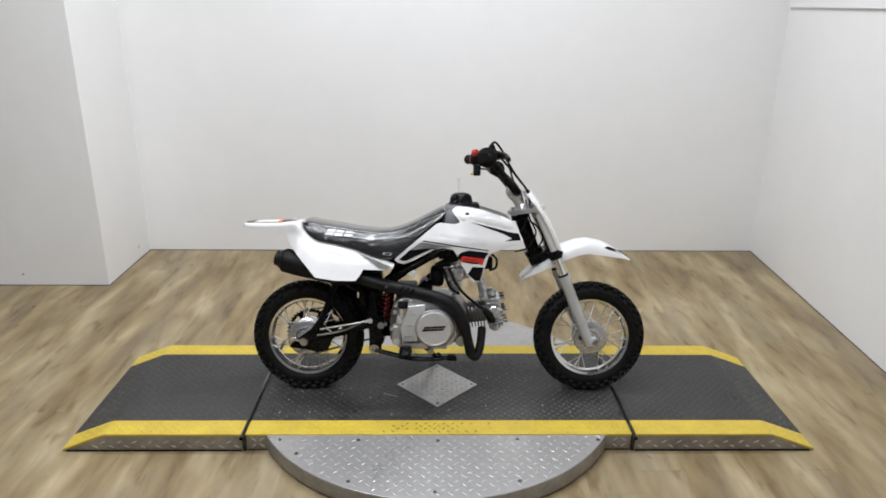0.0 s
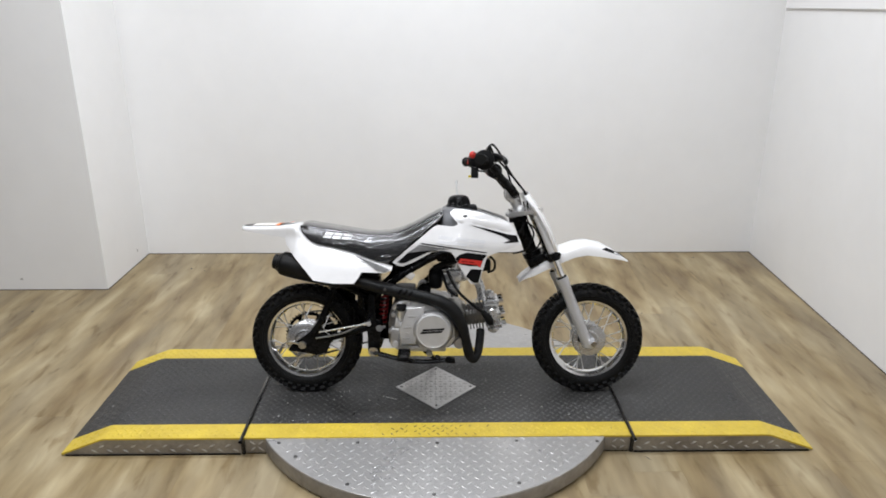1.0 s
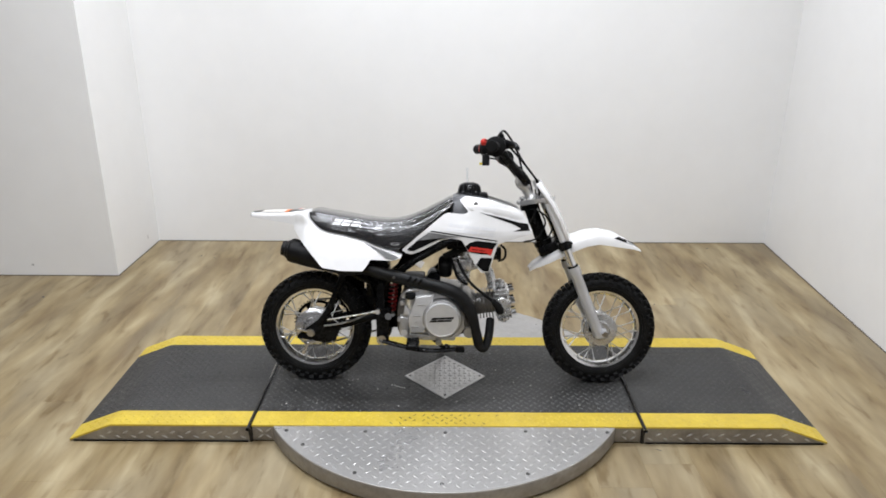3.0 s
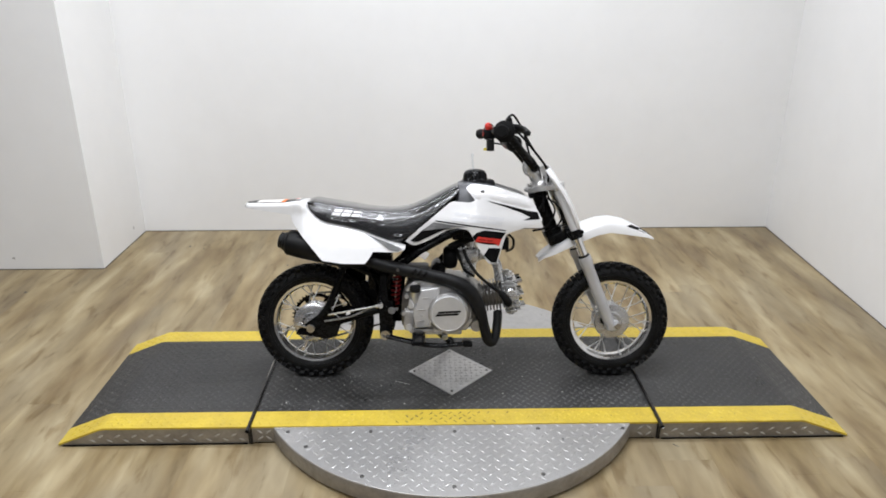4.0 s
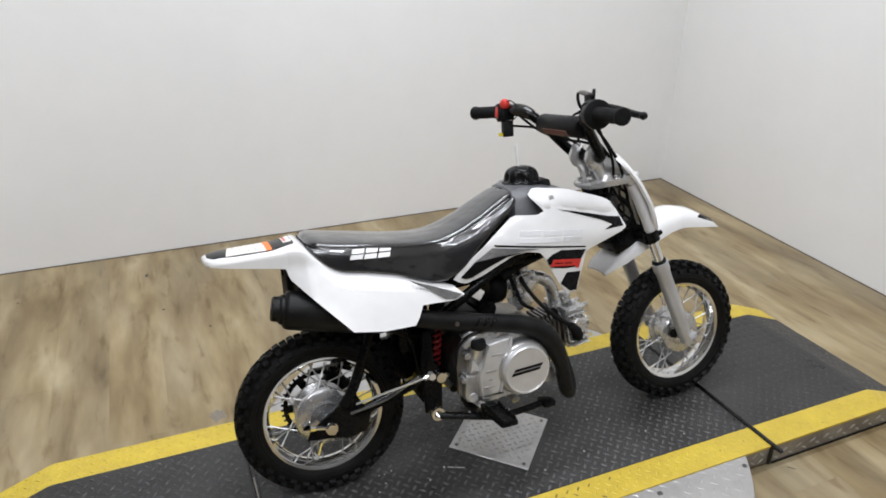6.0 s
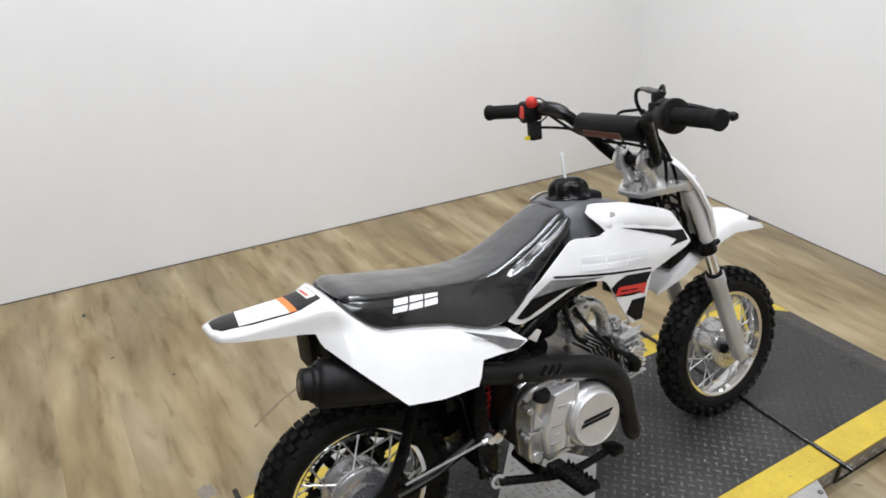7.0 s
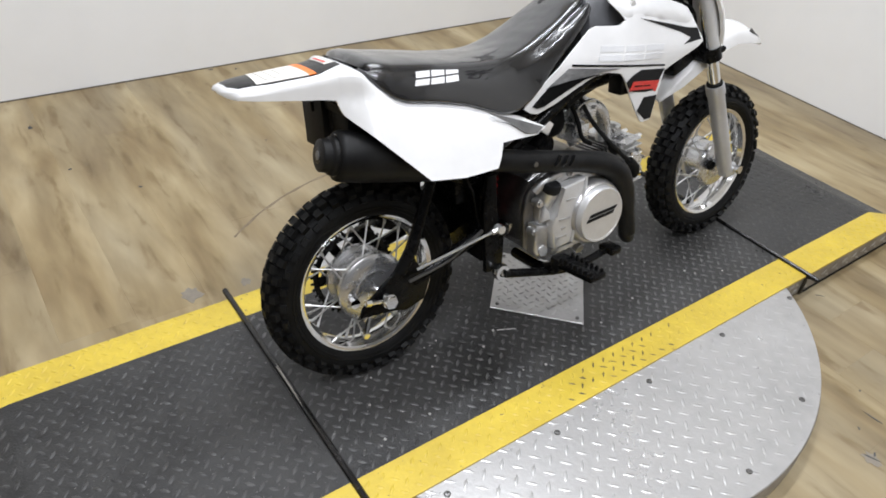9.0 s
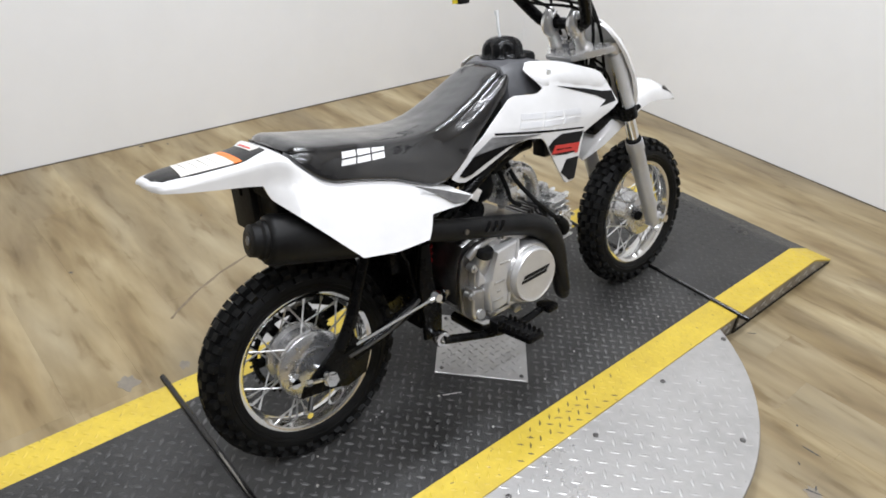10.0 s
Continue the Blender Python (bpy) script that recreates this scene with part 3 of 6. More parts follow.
def ramp(sign):
    side = "black ramp section with yellow safety edges, sloping to the floor"
    ob = thing("ramp", side, "ramp", "ramp ends of the platform", m=pose(DX, 0, 0))
    a, end = JOINT + 0.006, TIP[sign]
    xs = [a, KINK - 0.006, KINK + 0.006, end]
    zs = [TOP, TOP, ramp_height(sign * (KINK + 0.006)), 0.006]
    body = [(sign * x, z - 0.003) for x, z in zip(xs, zs)] + [(sign * end, 0.002), (sign * a, 0.002)]
    part("ramp_body", extrude_xz(bmesh.new(), body, -HALF + 0.001, HALF - 0.009), STEEL_SIDE, ob, "worn tread-plate sides")
    top = [(sign * x, z + 0.003) for x, z in zip(xs, zs)]
    part("ramp_surface", strip(bmesh.new(), top, -HALF + TAPE, HALF - 0.084, 0.006), BLACK_DECK, ob)
    part("safety_edge", strip(bmesh.new(), top, -HALF, -HALF + TAPE, 0.006), YELLOW, ob, "yellow safety stripe")
    part("safety_edge", strip(bmesh.new(), top, HALF - 0.084, HALF - 0.009, 0.006), YELLOW, ob, "yellow safety stripe")
    # shadow line along the ramp's base, built as a black strip
    bm = bmesh.new()
    x0, x1 = sorted((sign * (a + 0.004), sign * (end - 0.012)))
    box(bm, (x0, -HALF - 0.0015, 0.0), (x1, HALF - 0.02, 0.005))
    part("gap_shade_strip", bm, RUBBER, ob, "black strip for the shaded gap at the floor")
    x0, x1 = sorted((sign * (a + 0.012), sign * (end - 0.02)))
    spots = tread_flat(x0, x1, -HALF + 0.006, HALF - 0.015, lambda x: ramp_height(x) + 0.003, lambda x, y: abs(abs(x) - KINK) > 0.012, 0.0205)
    tape = [s for s in spots if s[0].y < -HALF + TAPE - 0.0095 or s[0].y > HALF - 0.0745]
    mid = [s for s in spots if -HALF + TAPE + 0.0095 < s[0].y < HALF - 0.0935]
    raw_part("ramp_tread", *tread([s for s in mid if abs(s[0].x) < KINK], 0.0020, 0.0205, 0.0066), RAMP_TREAD, ob, kind="stuff")
    raw_part("slope_tread", *tread([s for s in mid if abs(s[0].x) >= KINK], 0.0018, 0.0205, 0.0064), WORN_GLINT_DECK, ob, kind="stuff")
    raw_part("edge_tread", *tread(tape, 0.0021, 0.0200, 0.0056), YELLOW, ob, kind="stuff")
    sides = []
    for i in range(22):
        x = a + 0.018 + i * 0.0245
        for k, z in enumerate((0.016, 0.032, 0.048)):
            if z < ramp_height(sign * x) - 0.012 and (i + k) % 2 == 0:
                s = 1 if k % 2 else -1
                u = Vector((1, 0, 0.55 * s)).normalized()
                sides.append((Vector((sign * x, -HALF + 0.001, z)), u, Vector((-u.z, 0, u.x)), Vector((0, -1, 0))))
    raw_part("side_tread", *tread(sides, 0.0026, 0.024, 0.0062), STEEL, ob, kind="stuff")
    bm = bmesh.new()
    tube(bm, [(sign * JOINT, -HALF + 0.002, 0.004), (sign * JOINT, -HALF + 0.002, TOP - 0.002), (sign * JOINT, -HALF + 0.02, TOP + 0.0045), (sign * JOINT, HALF - 0.024, TOP + 0.0045), (sign * JOINT, HALF - 0.014, TOP)], 0.0060, 10, 3)
    seal = part("joint_seal", bm, SEAL, ob, "black rubber seal in the joint")
    if sign < 0:
        # the seal's bright highlight, modelled as a pale strip along its crown
        part("crown_highlight", tube(bmesh.new(), [(-JOINT - 0.001, -0.085, TOP + 0.0060), (-JOINT - 0.001, -0.050, TOP + 0.0076), (-JOINT - 0.0005, 0.060, TOP + 0.0078), (-JOINT, 0.150, TOP + 0.0064)], [0.0010, 0.0032, 0.0034, 0.0016], 8, 4), STEEL_SIDE, seal, "pale strip standing for the highlight on the seal")
    return ob


ramp(-1)
ramp(1)


# ---- floor boards, scuffs ----
def boards():
    rnd = random.Random(11)
    floor_ob = bpy.data.objects["floor"]
    shapes = {}
    wide, long_ = 0.152, 1.22
    x = RIGHT + 0.01
    while x > FAR_LEFT + 0.02:
        x0 = max(x - wide, FAR_LEFT)
        end = BACK - 0.004 if x > LEFT + 0.004 else NOOK - 0.004
        y = end
        first = long_ * rnd.uniform(0.25, 1.0)
        while y > FRONT + 0.01:
            y0 = max(y - first, FRONT)
            first = long_
            size = (round(x - x0, 3), round(y - y0, 3))
            if size not in shapes:
                bm = bmesh.new()
                w, l, g = size[0] / 2, size[1] / 2, 0.00022
                low = [bm.verts.new((sx * w, sy * l, -0.006)) for sx, sy in ((-1, -1), (1, -1), (1, 1), (-1, 1))]
                mid = [bm.verts.new((sx * w, sy * l, -0.0003)) for sx, sy in ((-1, -1), (1, -1), (1, 1), (-1, 1))]
                top = [bm.verts.new((sx * (w - g), sy * (l - g), 0)) for sx, sy in ((-1, -1), (1, -1), (1, 1), (-1, 1))]
                for a, b in ((low, mid), (mid, top)):
                    for i in range(4):
                        bm.faces.new((a[i], a[(i + 1) % 4], b[(i + 1) % 4], b[i]))
                bm.faces.new(top)
                me = bpy.data.meshes.new("plank")
                bm.to_mesh(me)
                bm.free()
                me.materials.append(WOOD)
                shapes[size] = me
            ob = new("plank", shapes[size])
            ob.parent = floor_ob
            ob.location = ((x + x0) / 2, (y + y0) / 2, 0)
            y = y0
        x = x0


def scuff(points, mat, label, z=0.0006):
    """A thin worn mark on the boards."""
    bm = bmesh.new()
    vs = [bm.verts.new((x, y, z)) for x, y in points]
    us = [bm.verts.new((x, y, z - 0.0005)) for x, y in points]
    bm.faces.new(vs)
    for i in range(len(vs)):
        bm.faces.new((us[i], us[(i + 1) % len(vs)], vs[(i + 1) % len(vs)], vs[i]))
    return part("scuff_mark", bm, mat, bpy.data.objects["floor"], label)


def blot(x, y, rx, ry, n, seed, turn=0.0):
    rnd = random.Random(seed)
    out = []
    for i in range(n):
        a = 2 * math.pi * i / n
        k = rnd.uniform(0.6, 1.15)
        u, v = rx * k * math.cos(a), ry * k * math.sin(a)
        out.append((x + u * math.cos(turn) - v * math.sin(turn), y + u * math.sin(turn) + v * math.cos(turn)))
    return out


for x, y, l, w, turn, seed in ((0.390, -0.622, 0.021, 0.0022, -1.5, 1), (0.287, -0.672, 0.016, 0.0022, -1.2, 2), (0.300, -0.672, 0.009, 0.002, 0.4, 3), (0.337, -0.619, 0.005, 0.002, 0.9, 4), (0.439, -0.566, 0.003, 0.002, 0, 5), (0.663, -0.337, 0.012, 0.0015, -0.8, 6)):
    scuff(blot(x, y, l, w, 14, seed, turn), INK, "dark scuff on the boards")
for x, y, rx, ry, seed in ((-0.65, 0.42, 0.026, 0.030, 7), (0.285, -0.675, 0.018, 0.02, 9), (-0.528, 0.404, 0.014, 0.014, 10)):
    scuff(blot(x, y, rx, ry, 18, seed), SCUFF, "grey scuff on the boards", 0.0004)
for x, y, r, seed in ((-0.794, 1.382, 0.012, 11), (-0.171, 1.575, 0.011, 12), (-0.75, 1.086, 0.007, 13), (-0.087, 1.545, 0.006, 14), (-0.613, 0.912, 0.006, 15), (-0.212, 1.004, 0.005, 16), (-1.30, 1.35, 0.010, 17), (-1.22, 1.32, 0.006, 18), (1.45, 1.50, 0.008, 19), (0.95, 0.75, 0.006, 20), (-1.85, 0.80, 0.010, 21)):
    scuff(blot(x, y, r, r * 0.55, 10, seed, seed), INK, "small dark knot in the printed wood")

arc = [(0.757 * math.cos(radians(a)), 0.757 * math.sin(radians(a))) for a in range(84, 131, 2)]
scuff(arc + [(x * (0.9915 + 0.003 * math.sin(i * 1.7)), y * (0.9915 + 0.003 * math.sin(i * 1.7))) for i, (x, y) in enumerate(reversed(arc))], ARC, "faint curved scrape on the boards", 0.0005)


def wall_mark(x, y, z, nx, ny, w, h, seed, wall):
    """A small smudge on a wall; the normal is (nx, ny)."""
    bm = bmesh.new()
    tx, ty = -ny, nx
    front = [bm.verts.new((x + tx * u + nx * 0.0008, y + ty * u + ny * 0.0008, z + v)) for u, v in blot(0, 0, w, h, 12, seed)]
    bm.faces.new(front)
    back = [bm.verts.new((v.co.x - nx * 0.0006, v.co.y - ny * 0.0006, v.co.z)) for v in front]
    for i in range(12):
        bm.faces.new((front[i], front[(i + 1) % 12], back[(i + 1) % 12], back[i]))
    return part("wall_smudge", bm, SMUDGE, bpy.data.objects[wall], "grey smudge")


wall_mark(-2.03, NOOK, 0.058, 0, -1, 0.010, 0.006, 31, "wall_left_face")
wall_mark(-2.22, NOOK, 0.012, 0, -1, 0.012, 0.006, 33, "wall_left_face")
wall_mark(LEFT, 1.45, 0.070, 1, 0, 0.007, 0.010, 32, "wall_nook")


# ---- the dirt bike, leaning on its stand; x forward, z up, its right side is -y ----
bike = thing("dirt_bike", "small white dirt bike with black seat, leaning on its stand", "motorcycle", m=pose(0.0375, -0.020, 0.0595, -11.2, -0.17, -0.8))
FRONT_AXLE, REAR_AXLE, RADIUS = 0.489, -0.479, 0.190


def knobs(bm, seg=34):
    """Tread blocks round a tyre, in five staggered rows."""
    rows = ((0, 0.0, 0.020, 0.017), (0, 34, 0.015, 0.016), (0, -34, 0.015, 0.016), (1, 17, 0.014, 0.017), (1, -17, 0.014, 0.017), (1, 62, 0.012, 0.015), (1, -62, 0.012, 0.015))
    for i in range(seg):
        for odd, tilt, wide, long_ in rows:
            a = 2 * math.pi * (i + 0.5 * odd) / seg
            t = radians(tilt)
            r, y = 0.1535 + 0.0255 * math.cos(t), 0.0305 * math.sin(t)
            out = Vector((math.cos(t) * math.cos(a), math.sin(t), math.cos(t) * math.sin(a)))
            along = Vector((-math.sin(a), 0, math.cos(a)))
            across = out.cross(along)
            o = Vector((r * math.cos(a), y, r * math.sin(a)))
            h = 0.0115 if abs(tilt) < 50 else 0.008
            low = [bm.verts.new(o - out * 0.004 + along * sx * long_ / 2 + across * sy * wide / 2) for sx, sy in ((-1, -1), (1, -1), (1, 1), (-1, 1))]
            top = [bm.verts.new(o + out * h + along * sx * long_ * 0.42 + across * sy * wide * 0.40) for sx, sy in ((-1, -1), (1, -1), (1, 1), (-1, 1))]
            for k in range(4):
                bm.faces.new((low[k], low[(k + 1) % 4], top[(k + 1) % 4], top[k]))
            bm.faces.new(top)


def wheel(name, x, rear):
    hub_r = 0.060 if rear else 0.052
    bm = bmesh.new()
    if rear:
        lathe(bm, [(0.006, -0.0450), (0.016, -0.0450), (0.019, -0.0438), (0.048, -0.0430), (0.0615, -0.0405), (0.0655, -0.0375), (0.0665, -0.032), (0.0665, -0.029), (0.057, -0.027), (0.056, -0.021),
                   (0.052, 0.016), (0.060, 0.02), (0.060, 0.028), (0.034, 0.031), (0.03, 0.045), (0.010, 0.045)], 44)
    else:
        lathe(bm, [(0.010, -0.046), (0.016, -0.046), (0.018, -0.040), (0.030, -0.040), (0.033, -0.0375), (0.054, -0.036), (0.0575, -0.032), (0.0575, -0.022), (0.050, -0.018),
                   (0.048, 0.018), (0.054, 0.022), (0.054, 0.030), (0.030, 0.034), (0.010, 0.040)], 40)
    hub = part(name, bm, HUB, bike, "silver drum-brake hub with wire spokes and a knobbly tyre")
    hub.location = (x, 0, RADIUS)
    bm = bmesh.new()
    half = [(0.128, 0.0235), (0.1335, 0.0245), (0.1345, 0.0225), (0.130, 0.0195), (0.124, 0.013), (0.121, 0.006)]
    inner = [(0.1255, 0.0225), (0.1215, 0.014), (0.1175, 0.006)]
    profile = half + [(r, -y) for r, y in reversed(half)] + [(r, -y) for r, y in inner] + [(r, y) for r, y in reversed(inner)]
    lathe(bm, profile, 72, closed=True)
    part("rim", bm, RIM, hub, "satin silver rim")
    bm = bmesh.new()
    side = [(0.1315, 0.0205), (0.1375, 0.0265), (0.148, 0.0305), (0.158, 0.031), (0.168, 0.0265), (0.176, 0.0175), (0.1795, 0.007)]
    profile = side + [(r, -y) for r, y in reversed(side)] + [(0.133, -0.017), (0.133, 0.017)]
    lathe(bm, profile, 72, closed=True)
    for r, y in ((0.1435, 0.0290), (0.1505, 0.0312)):
        for s in (-1, 1):
            lathe(bm, [(r - 0.0008, s * (y - 0.001)), (r, s * (y + 0.0008)), (r + 0.0008, s * (y - 0.001))], 72, closed=True)
    knobs(bm)
    part("tyre", bm, TYRE, hub, "black knobbly off-road tyre", 28)
    for i in range(28):
        a = 2 * math.pi * i / 28
        s = 1 if i % 2 else -1
        turn = (1 if (i // 2) % 2 else -1) * 0.62
        bm = bmesh.new()
        p = Vector((hub_r * 0.97 * math.cos(a), s * (0.030 if s < 0 else 0.025), hub_r * 0.97 * math.sin(a)))
        q = Vector((0.120 * math.cos(a + turn * 0.62), s * 0.004, 0.120 * math.sin(a + turn * 0.62)))
        rod(bm, p, q, 0.00165, 6)
        rod(bm, q, q + (p - q).normalized() * 0.013, 0.0027, 6)
        part("spoke", bm, SPOKE, hub)
    return hub


rear = wheel("rear_wheel", REAR_AXLE, True)
front = wheel("front_wheel", FRONT_AXLE, False)
# rear drum: raised ribs and bolts, sprocket beyond the wheel
bm = bmesh.new()
tube(bm, [(0.036 * math.cos(radians(a)), -0.0435, 0.036 * math.sin(radians(a))) for a in range(50, 210, 20)], [0.002, 0.0035, 0.004, 0.004, 0.004, 0.004, 0.0035, 0.002], 8, 3)
part("brake_rib", bm, HUB, rear, "raised cast rib")
for a in range(0, 360, 40):
    bm = bmesh.new()
    rod(bm, (0.0565 * math.cos(radians(a)), -0.040, 0.0565 * math.sin(radians(a))), (0.0565 * math.cos(radians(a)), -0.0435, 0.0565 * math.sin(radians(a))), 0.003, 8)
    part("hub_bolt", bm, HUB, rear)
part("brake_boss", box(bmesh.new(), (-0.05, -0.052, -0.046), (-0.012, -0.044, -0.030), 0.003, pose(0, 0, 0, 0, -25, 0)), HUB, rear, "cast boss")
bm = bmesh.new()
lathe(bm, [(0.030, 0.038), (0.044, 0.038), (0.044, 0.041), (0.030, 0.041)], 40, closed=True)
lathe(bm, [(0.070, 0.038), (0.080, 0.038), (0.080, 0.041), (0.070, 0.041)], 48, closed=True)
for i in range(6):
    box(bm, (0.042, 0.0382, -0.0095), (0.072, 0.0408, 0.0095), 0.0, pose(0, 0, 0, 0, 60 * i, 0))
for i in range(40):
    a = 2 * math.pi * i / 40
    rod(bm, (0.078 * math.cos(a), 0.0395, 0.078 * math.sin(a)), (0.0850 * math.cos(a), 0.0395, 0.0850 * math.sin(a)), 0.0026, 6)
part("sprocket", bm, BLACK_PAINT, rear, "dark steel chain sprocket")
bm = bmesh.new()
tube(bm, [(-0.02, -0.052, -0.05), (-0.03, -0.055, -0.075)], 0.005, 8, 1)
rod(bm, (-0.033, -0.062, -0.078), (-0.033, -0.045, -0.078), 0.006, 8)
part("brake_arm", bm, CHROME, rear, "bright brake arm")
part("brake_cam", rod(bmesh.new(), (-0.045, -0.054, -0.01), (-0.045, -0.043, -0.01), 0.0095, 8), CHROME, rear)
bm = bmesh.new()
rod(bm, (0, -0.100, 0), (0, 0.092, 0), 0.0065, 10)
rod(bm, (0, -0.104, 0), (0, -0.092, 0), 0.0125, 6)
box(bm, (-0.040, -0.094, -0.004), (0.004, -0.089, 0.004), 0.002, pose(0, 0, 0, 0, 12, 0))
rod(bm, (-0.044, -0.0915, 0.0092), (-0.034, -0.0915, 0.0071), 0.0058, 6)
lathe(bm, [(0.0085, -0.097), (0.0135, -0.097), (0.0135, -0.088), (0.0085, -0.088)], 18, closed=True)
part("axle", bm, CHROME, rear, "bright axle bolt and chain adjuster")
bm = bmesh.new()
rod(bm, (0, -0.092, 0), (0, 0.092, 0), 0.0065, 10)
rod(bm, (0.004, -0.102, 0.002), (0.004, -0.090, 0.002), 0.0105, 6)
part("axle", bm, CHROME, front, "bright axle bolt")
bm = bmesh.new()
lathe(bm, [(0.0, -0.047), (0.011, -0.047), (0.012, -0.040), (0.0, -0.040)], 16, (-0.028, 0, 0.004))
part("hub_seal", bm, RUBBER, front, "black dust seal")

# ---- fork and steering ----
RAKE = math.tan(radians(22))


def fork(z):
    return 0.476 - (z - 0.185) * RAKE


for s in (-1, 1):
    bm = bmesh.new()
    rod(bm, (fork(0.40), s * 0.074, 0.40), (fork(0.645), s * 0.074, 0.645), 0.0132, 16)
    leg = part("fork_leg", bm, CHROME, bike, "chrome fork tube")
    bm = bmesh.new()
    tube(bm, [(fork(0.178), s * 0.074, 0.178), (fork(0.20), s * 0.074, 0.20), (fork(0.30), s * 0.074, 0.30), (fork(0.385), s * 0.074, 0.385), (fork(0.39), s * 0.074, 0.39), (fork(0.412), s * 0.074, 0.412)],
         [0.013, 0.0175, 0.0185, 0.0185, 0.021, 0.0205], 18, 1)
    box(bm, (FRONT_AXLE - 0.026, s * 0.074 - 0.014, 0.172), (FRONT_AXLE + 0.012, s * 0.074 + 0.014, 0.206), 0.007)
    part("slider", bm, FORK_GREY, leg, "silver-painted fork slider")
    bm = bmesh.new()
    tube(bm, [(fork(0.497) + 0.004, s * 0.076, 0.497), (fork(0.52) + 0.005, s * 0.077, 0.52), (fork(0.58) + 0.004, s * 0.077, 0.58), (fork(0.622), s * 0.075, 0.622)], [0.0160, 0.0170, 0.0170, 0.0160], 18, 4)
    part("fork_cover", bm, FORK_PALE, leg, "pale silver fork cover")
    bm = bmesh.new()
    rod(bm, (fork(0.411), s * 0.074, 0.411), (fork(0.417), s * 0.074, 0.417), 0.0175, 16)
    part("dust_seal", bm, RUBBER, leg, "black rubber dust seal")
    bm = bmesh.new()
    rod(bm, (fork(0.636), s * 0.074, 0.636), (fork(0.648), s * 0.074, 0.648), 0.0105, 6)
    part("fork_cap", bm, CHROME, leg)

tilt = pose(0, 0, 0, 0, -22, 0)
bm = bmesh.new()
# upper clamp: a waisted plate from the fork tubes back to the stem
plan = [(0.014, -0.088), (-0.016, -0.088), (-0.045, -0.068), (-0.092, -0.035), (-0.098, 0.0), (-0.092, 0.035), (-0.045, 0.068), (-0.016, 0.088), (0.014, 0.088), (0.024, 0.06), (-0.012, 0.03), (-0.012, -0.03), (0.024, -0.06)]
c = Matrix.Translation((0.298, 0, 0.634)) @ pose(0, 0, 0, 0, -11, 0)
lo = [bm.verts.new(c @ Vector((x, y, -0.0065))) for x, y in plan]
hi = [bm.verts.new(c @ Vector((x, y, 0.0075))) for x, y in plan]
fs = [bm.faces.new(lo[::-1]), bm.faces.new(hi)]
for i in range(len(plan)):
    bm.faces.new((lo[i], lo[(i + 1) % len(plan)], hi[(i + 1) % len(plan)], hi[i]))
bmesh.ops.bevel(bm, geom=list({e for f in fs for e in f.edges}), offset=0.003, segments=2, affect="EDGES")
for s in (-1, 1):
    rod(bm, c @ Vector((0.0, s * 0.074, -0.012)), c @ Vector((0.0, s * 0.074, 0.012)), 0.0185, 18)
upper = part("upper_clamp", bm, BRIGHT, bike, "polished alloy fork clamp")
bm = bmesh.new()
rod(bm, c @ Vector((-0.055, 0, 0.008)), c @ Vector((-0.055, 0, 0.024)), 0.016, 6)
rod(bm, c @ Vector((-0.055, 0, 0.02)), c @ Vector((-0.055, 0, 0.03)), 0.009, 12)
part("stem_nut", bm, CHROME, upper)
for x, y in ((-0.024, -0.056), (-0.024, 0.056), (-0.078, -0.024), (-0.078, 0.024)):
    part("clamp_bolt", rod(bmesh.new(), c @ Vector((x, y, 0.008)), c @ Vector((x, y, 0.0155)), 0.0065, 6), CHROME, upper)
for s in (-1, 1):
    bm = bmesh.new()
    base = c @ Vector((-0.050, s * 0.036, 0.006))
    peak = Vector((0.226, s * 0.034, 0.671))
    tube(bm, [base, base + Vector((-0.002, 0, 0.007)), base.lerp(peak, 0.35), base.lerp(peak, 0.7), peak], [0.021, 0.0195, 0.0140, 0.0135, 0.015], 16, 3)
    # saddle under the bar and a cap that leans over its back
    tube(bm, [(0.242, s * 0.034, 0.676), (0.230, s * 0.034, 0.668), (0.217, s * 0.034, 0.672), (0.210, s * 0.034, 0.686), (0.213, s * 0.034, 0.702), (0.221, s * 0.034, 0.719)], [0.0095, 0.0125, 0.0135, 0.013, 0.0115, 0.0075], 14, 4)
    for q in (-0.011, 0.011):
        rod(bm, (0.212, s * 0.034 + q, 0.697), (0.226, s * 0.034 + q, 0.711), 0.0040, 8)
    part("bar_riser", bm, BRIGHT, upper, "polished alloy handlebar riser")
bm = bmesh.new()
c2 = Matrix.Translation((fork(0.485), 0, 0.485)) @ tilt
box(bm, (-0.085, -0.045, -0.016), (0.0, 0.045, 0.016), 0.006, c2)
box(bm, (-0.024, -0.074, -0.012), (0.018, 0.074, 0.012), 0.006, c2)
for s in (-1, 1):
    rod(bm, c2 @ Vector((0, s * 0.074, -0.014)), c2 @ Vector((0, s * 0.074, 0.014)), 0.0215, 18)
    rod(bm, c2 @ Vector((0.024, s * 0.088, 0)), c2 @ Vector((-0.012, s * 0.088, 0)), 0.006, 8)
part("lower_clamp", bm, BLACK_PAINT, bike, "black lower fork clamp")
bm = bmesh.new()
rod(bm, c @ Vector((-0.058, 0, -0.01)), c2 @ Vector((-0.058, 0, 0.0)), 0.022, 18)
rod(bm, c @ Vector((-0.058, 0, -0.012)), c @ Vector((-0.058, 0, -0.028)), 0.031, 18)
rod(bm, c2 @ Vector((-0.058, 0, 0.014)), c2 @ Vector((-0.058, 0, 0.032)), 0.031, 18)
part("head_tube", bm, BLACK_PAINT, bike, "black steering head")

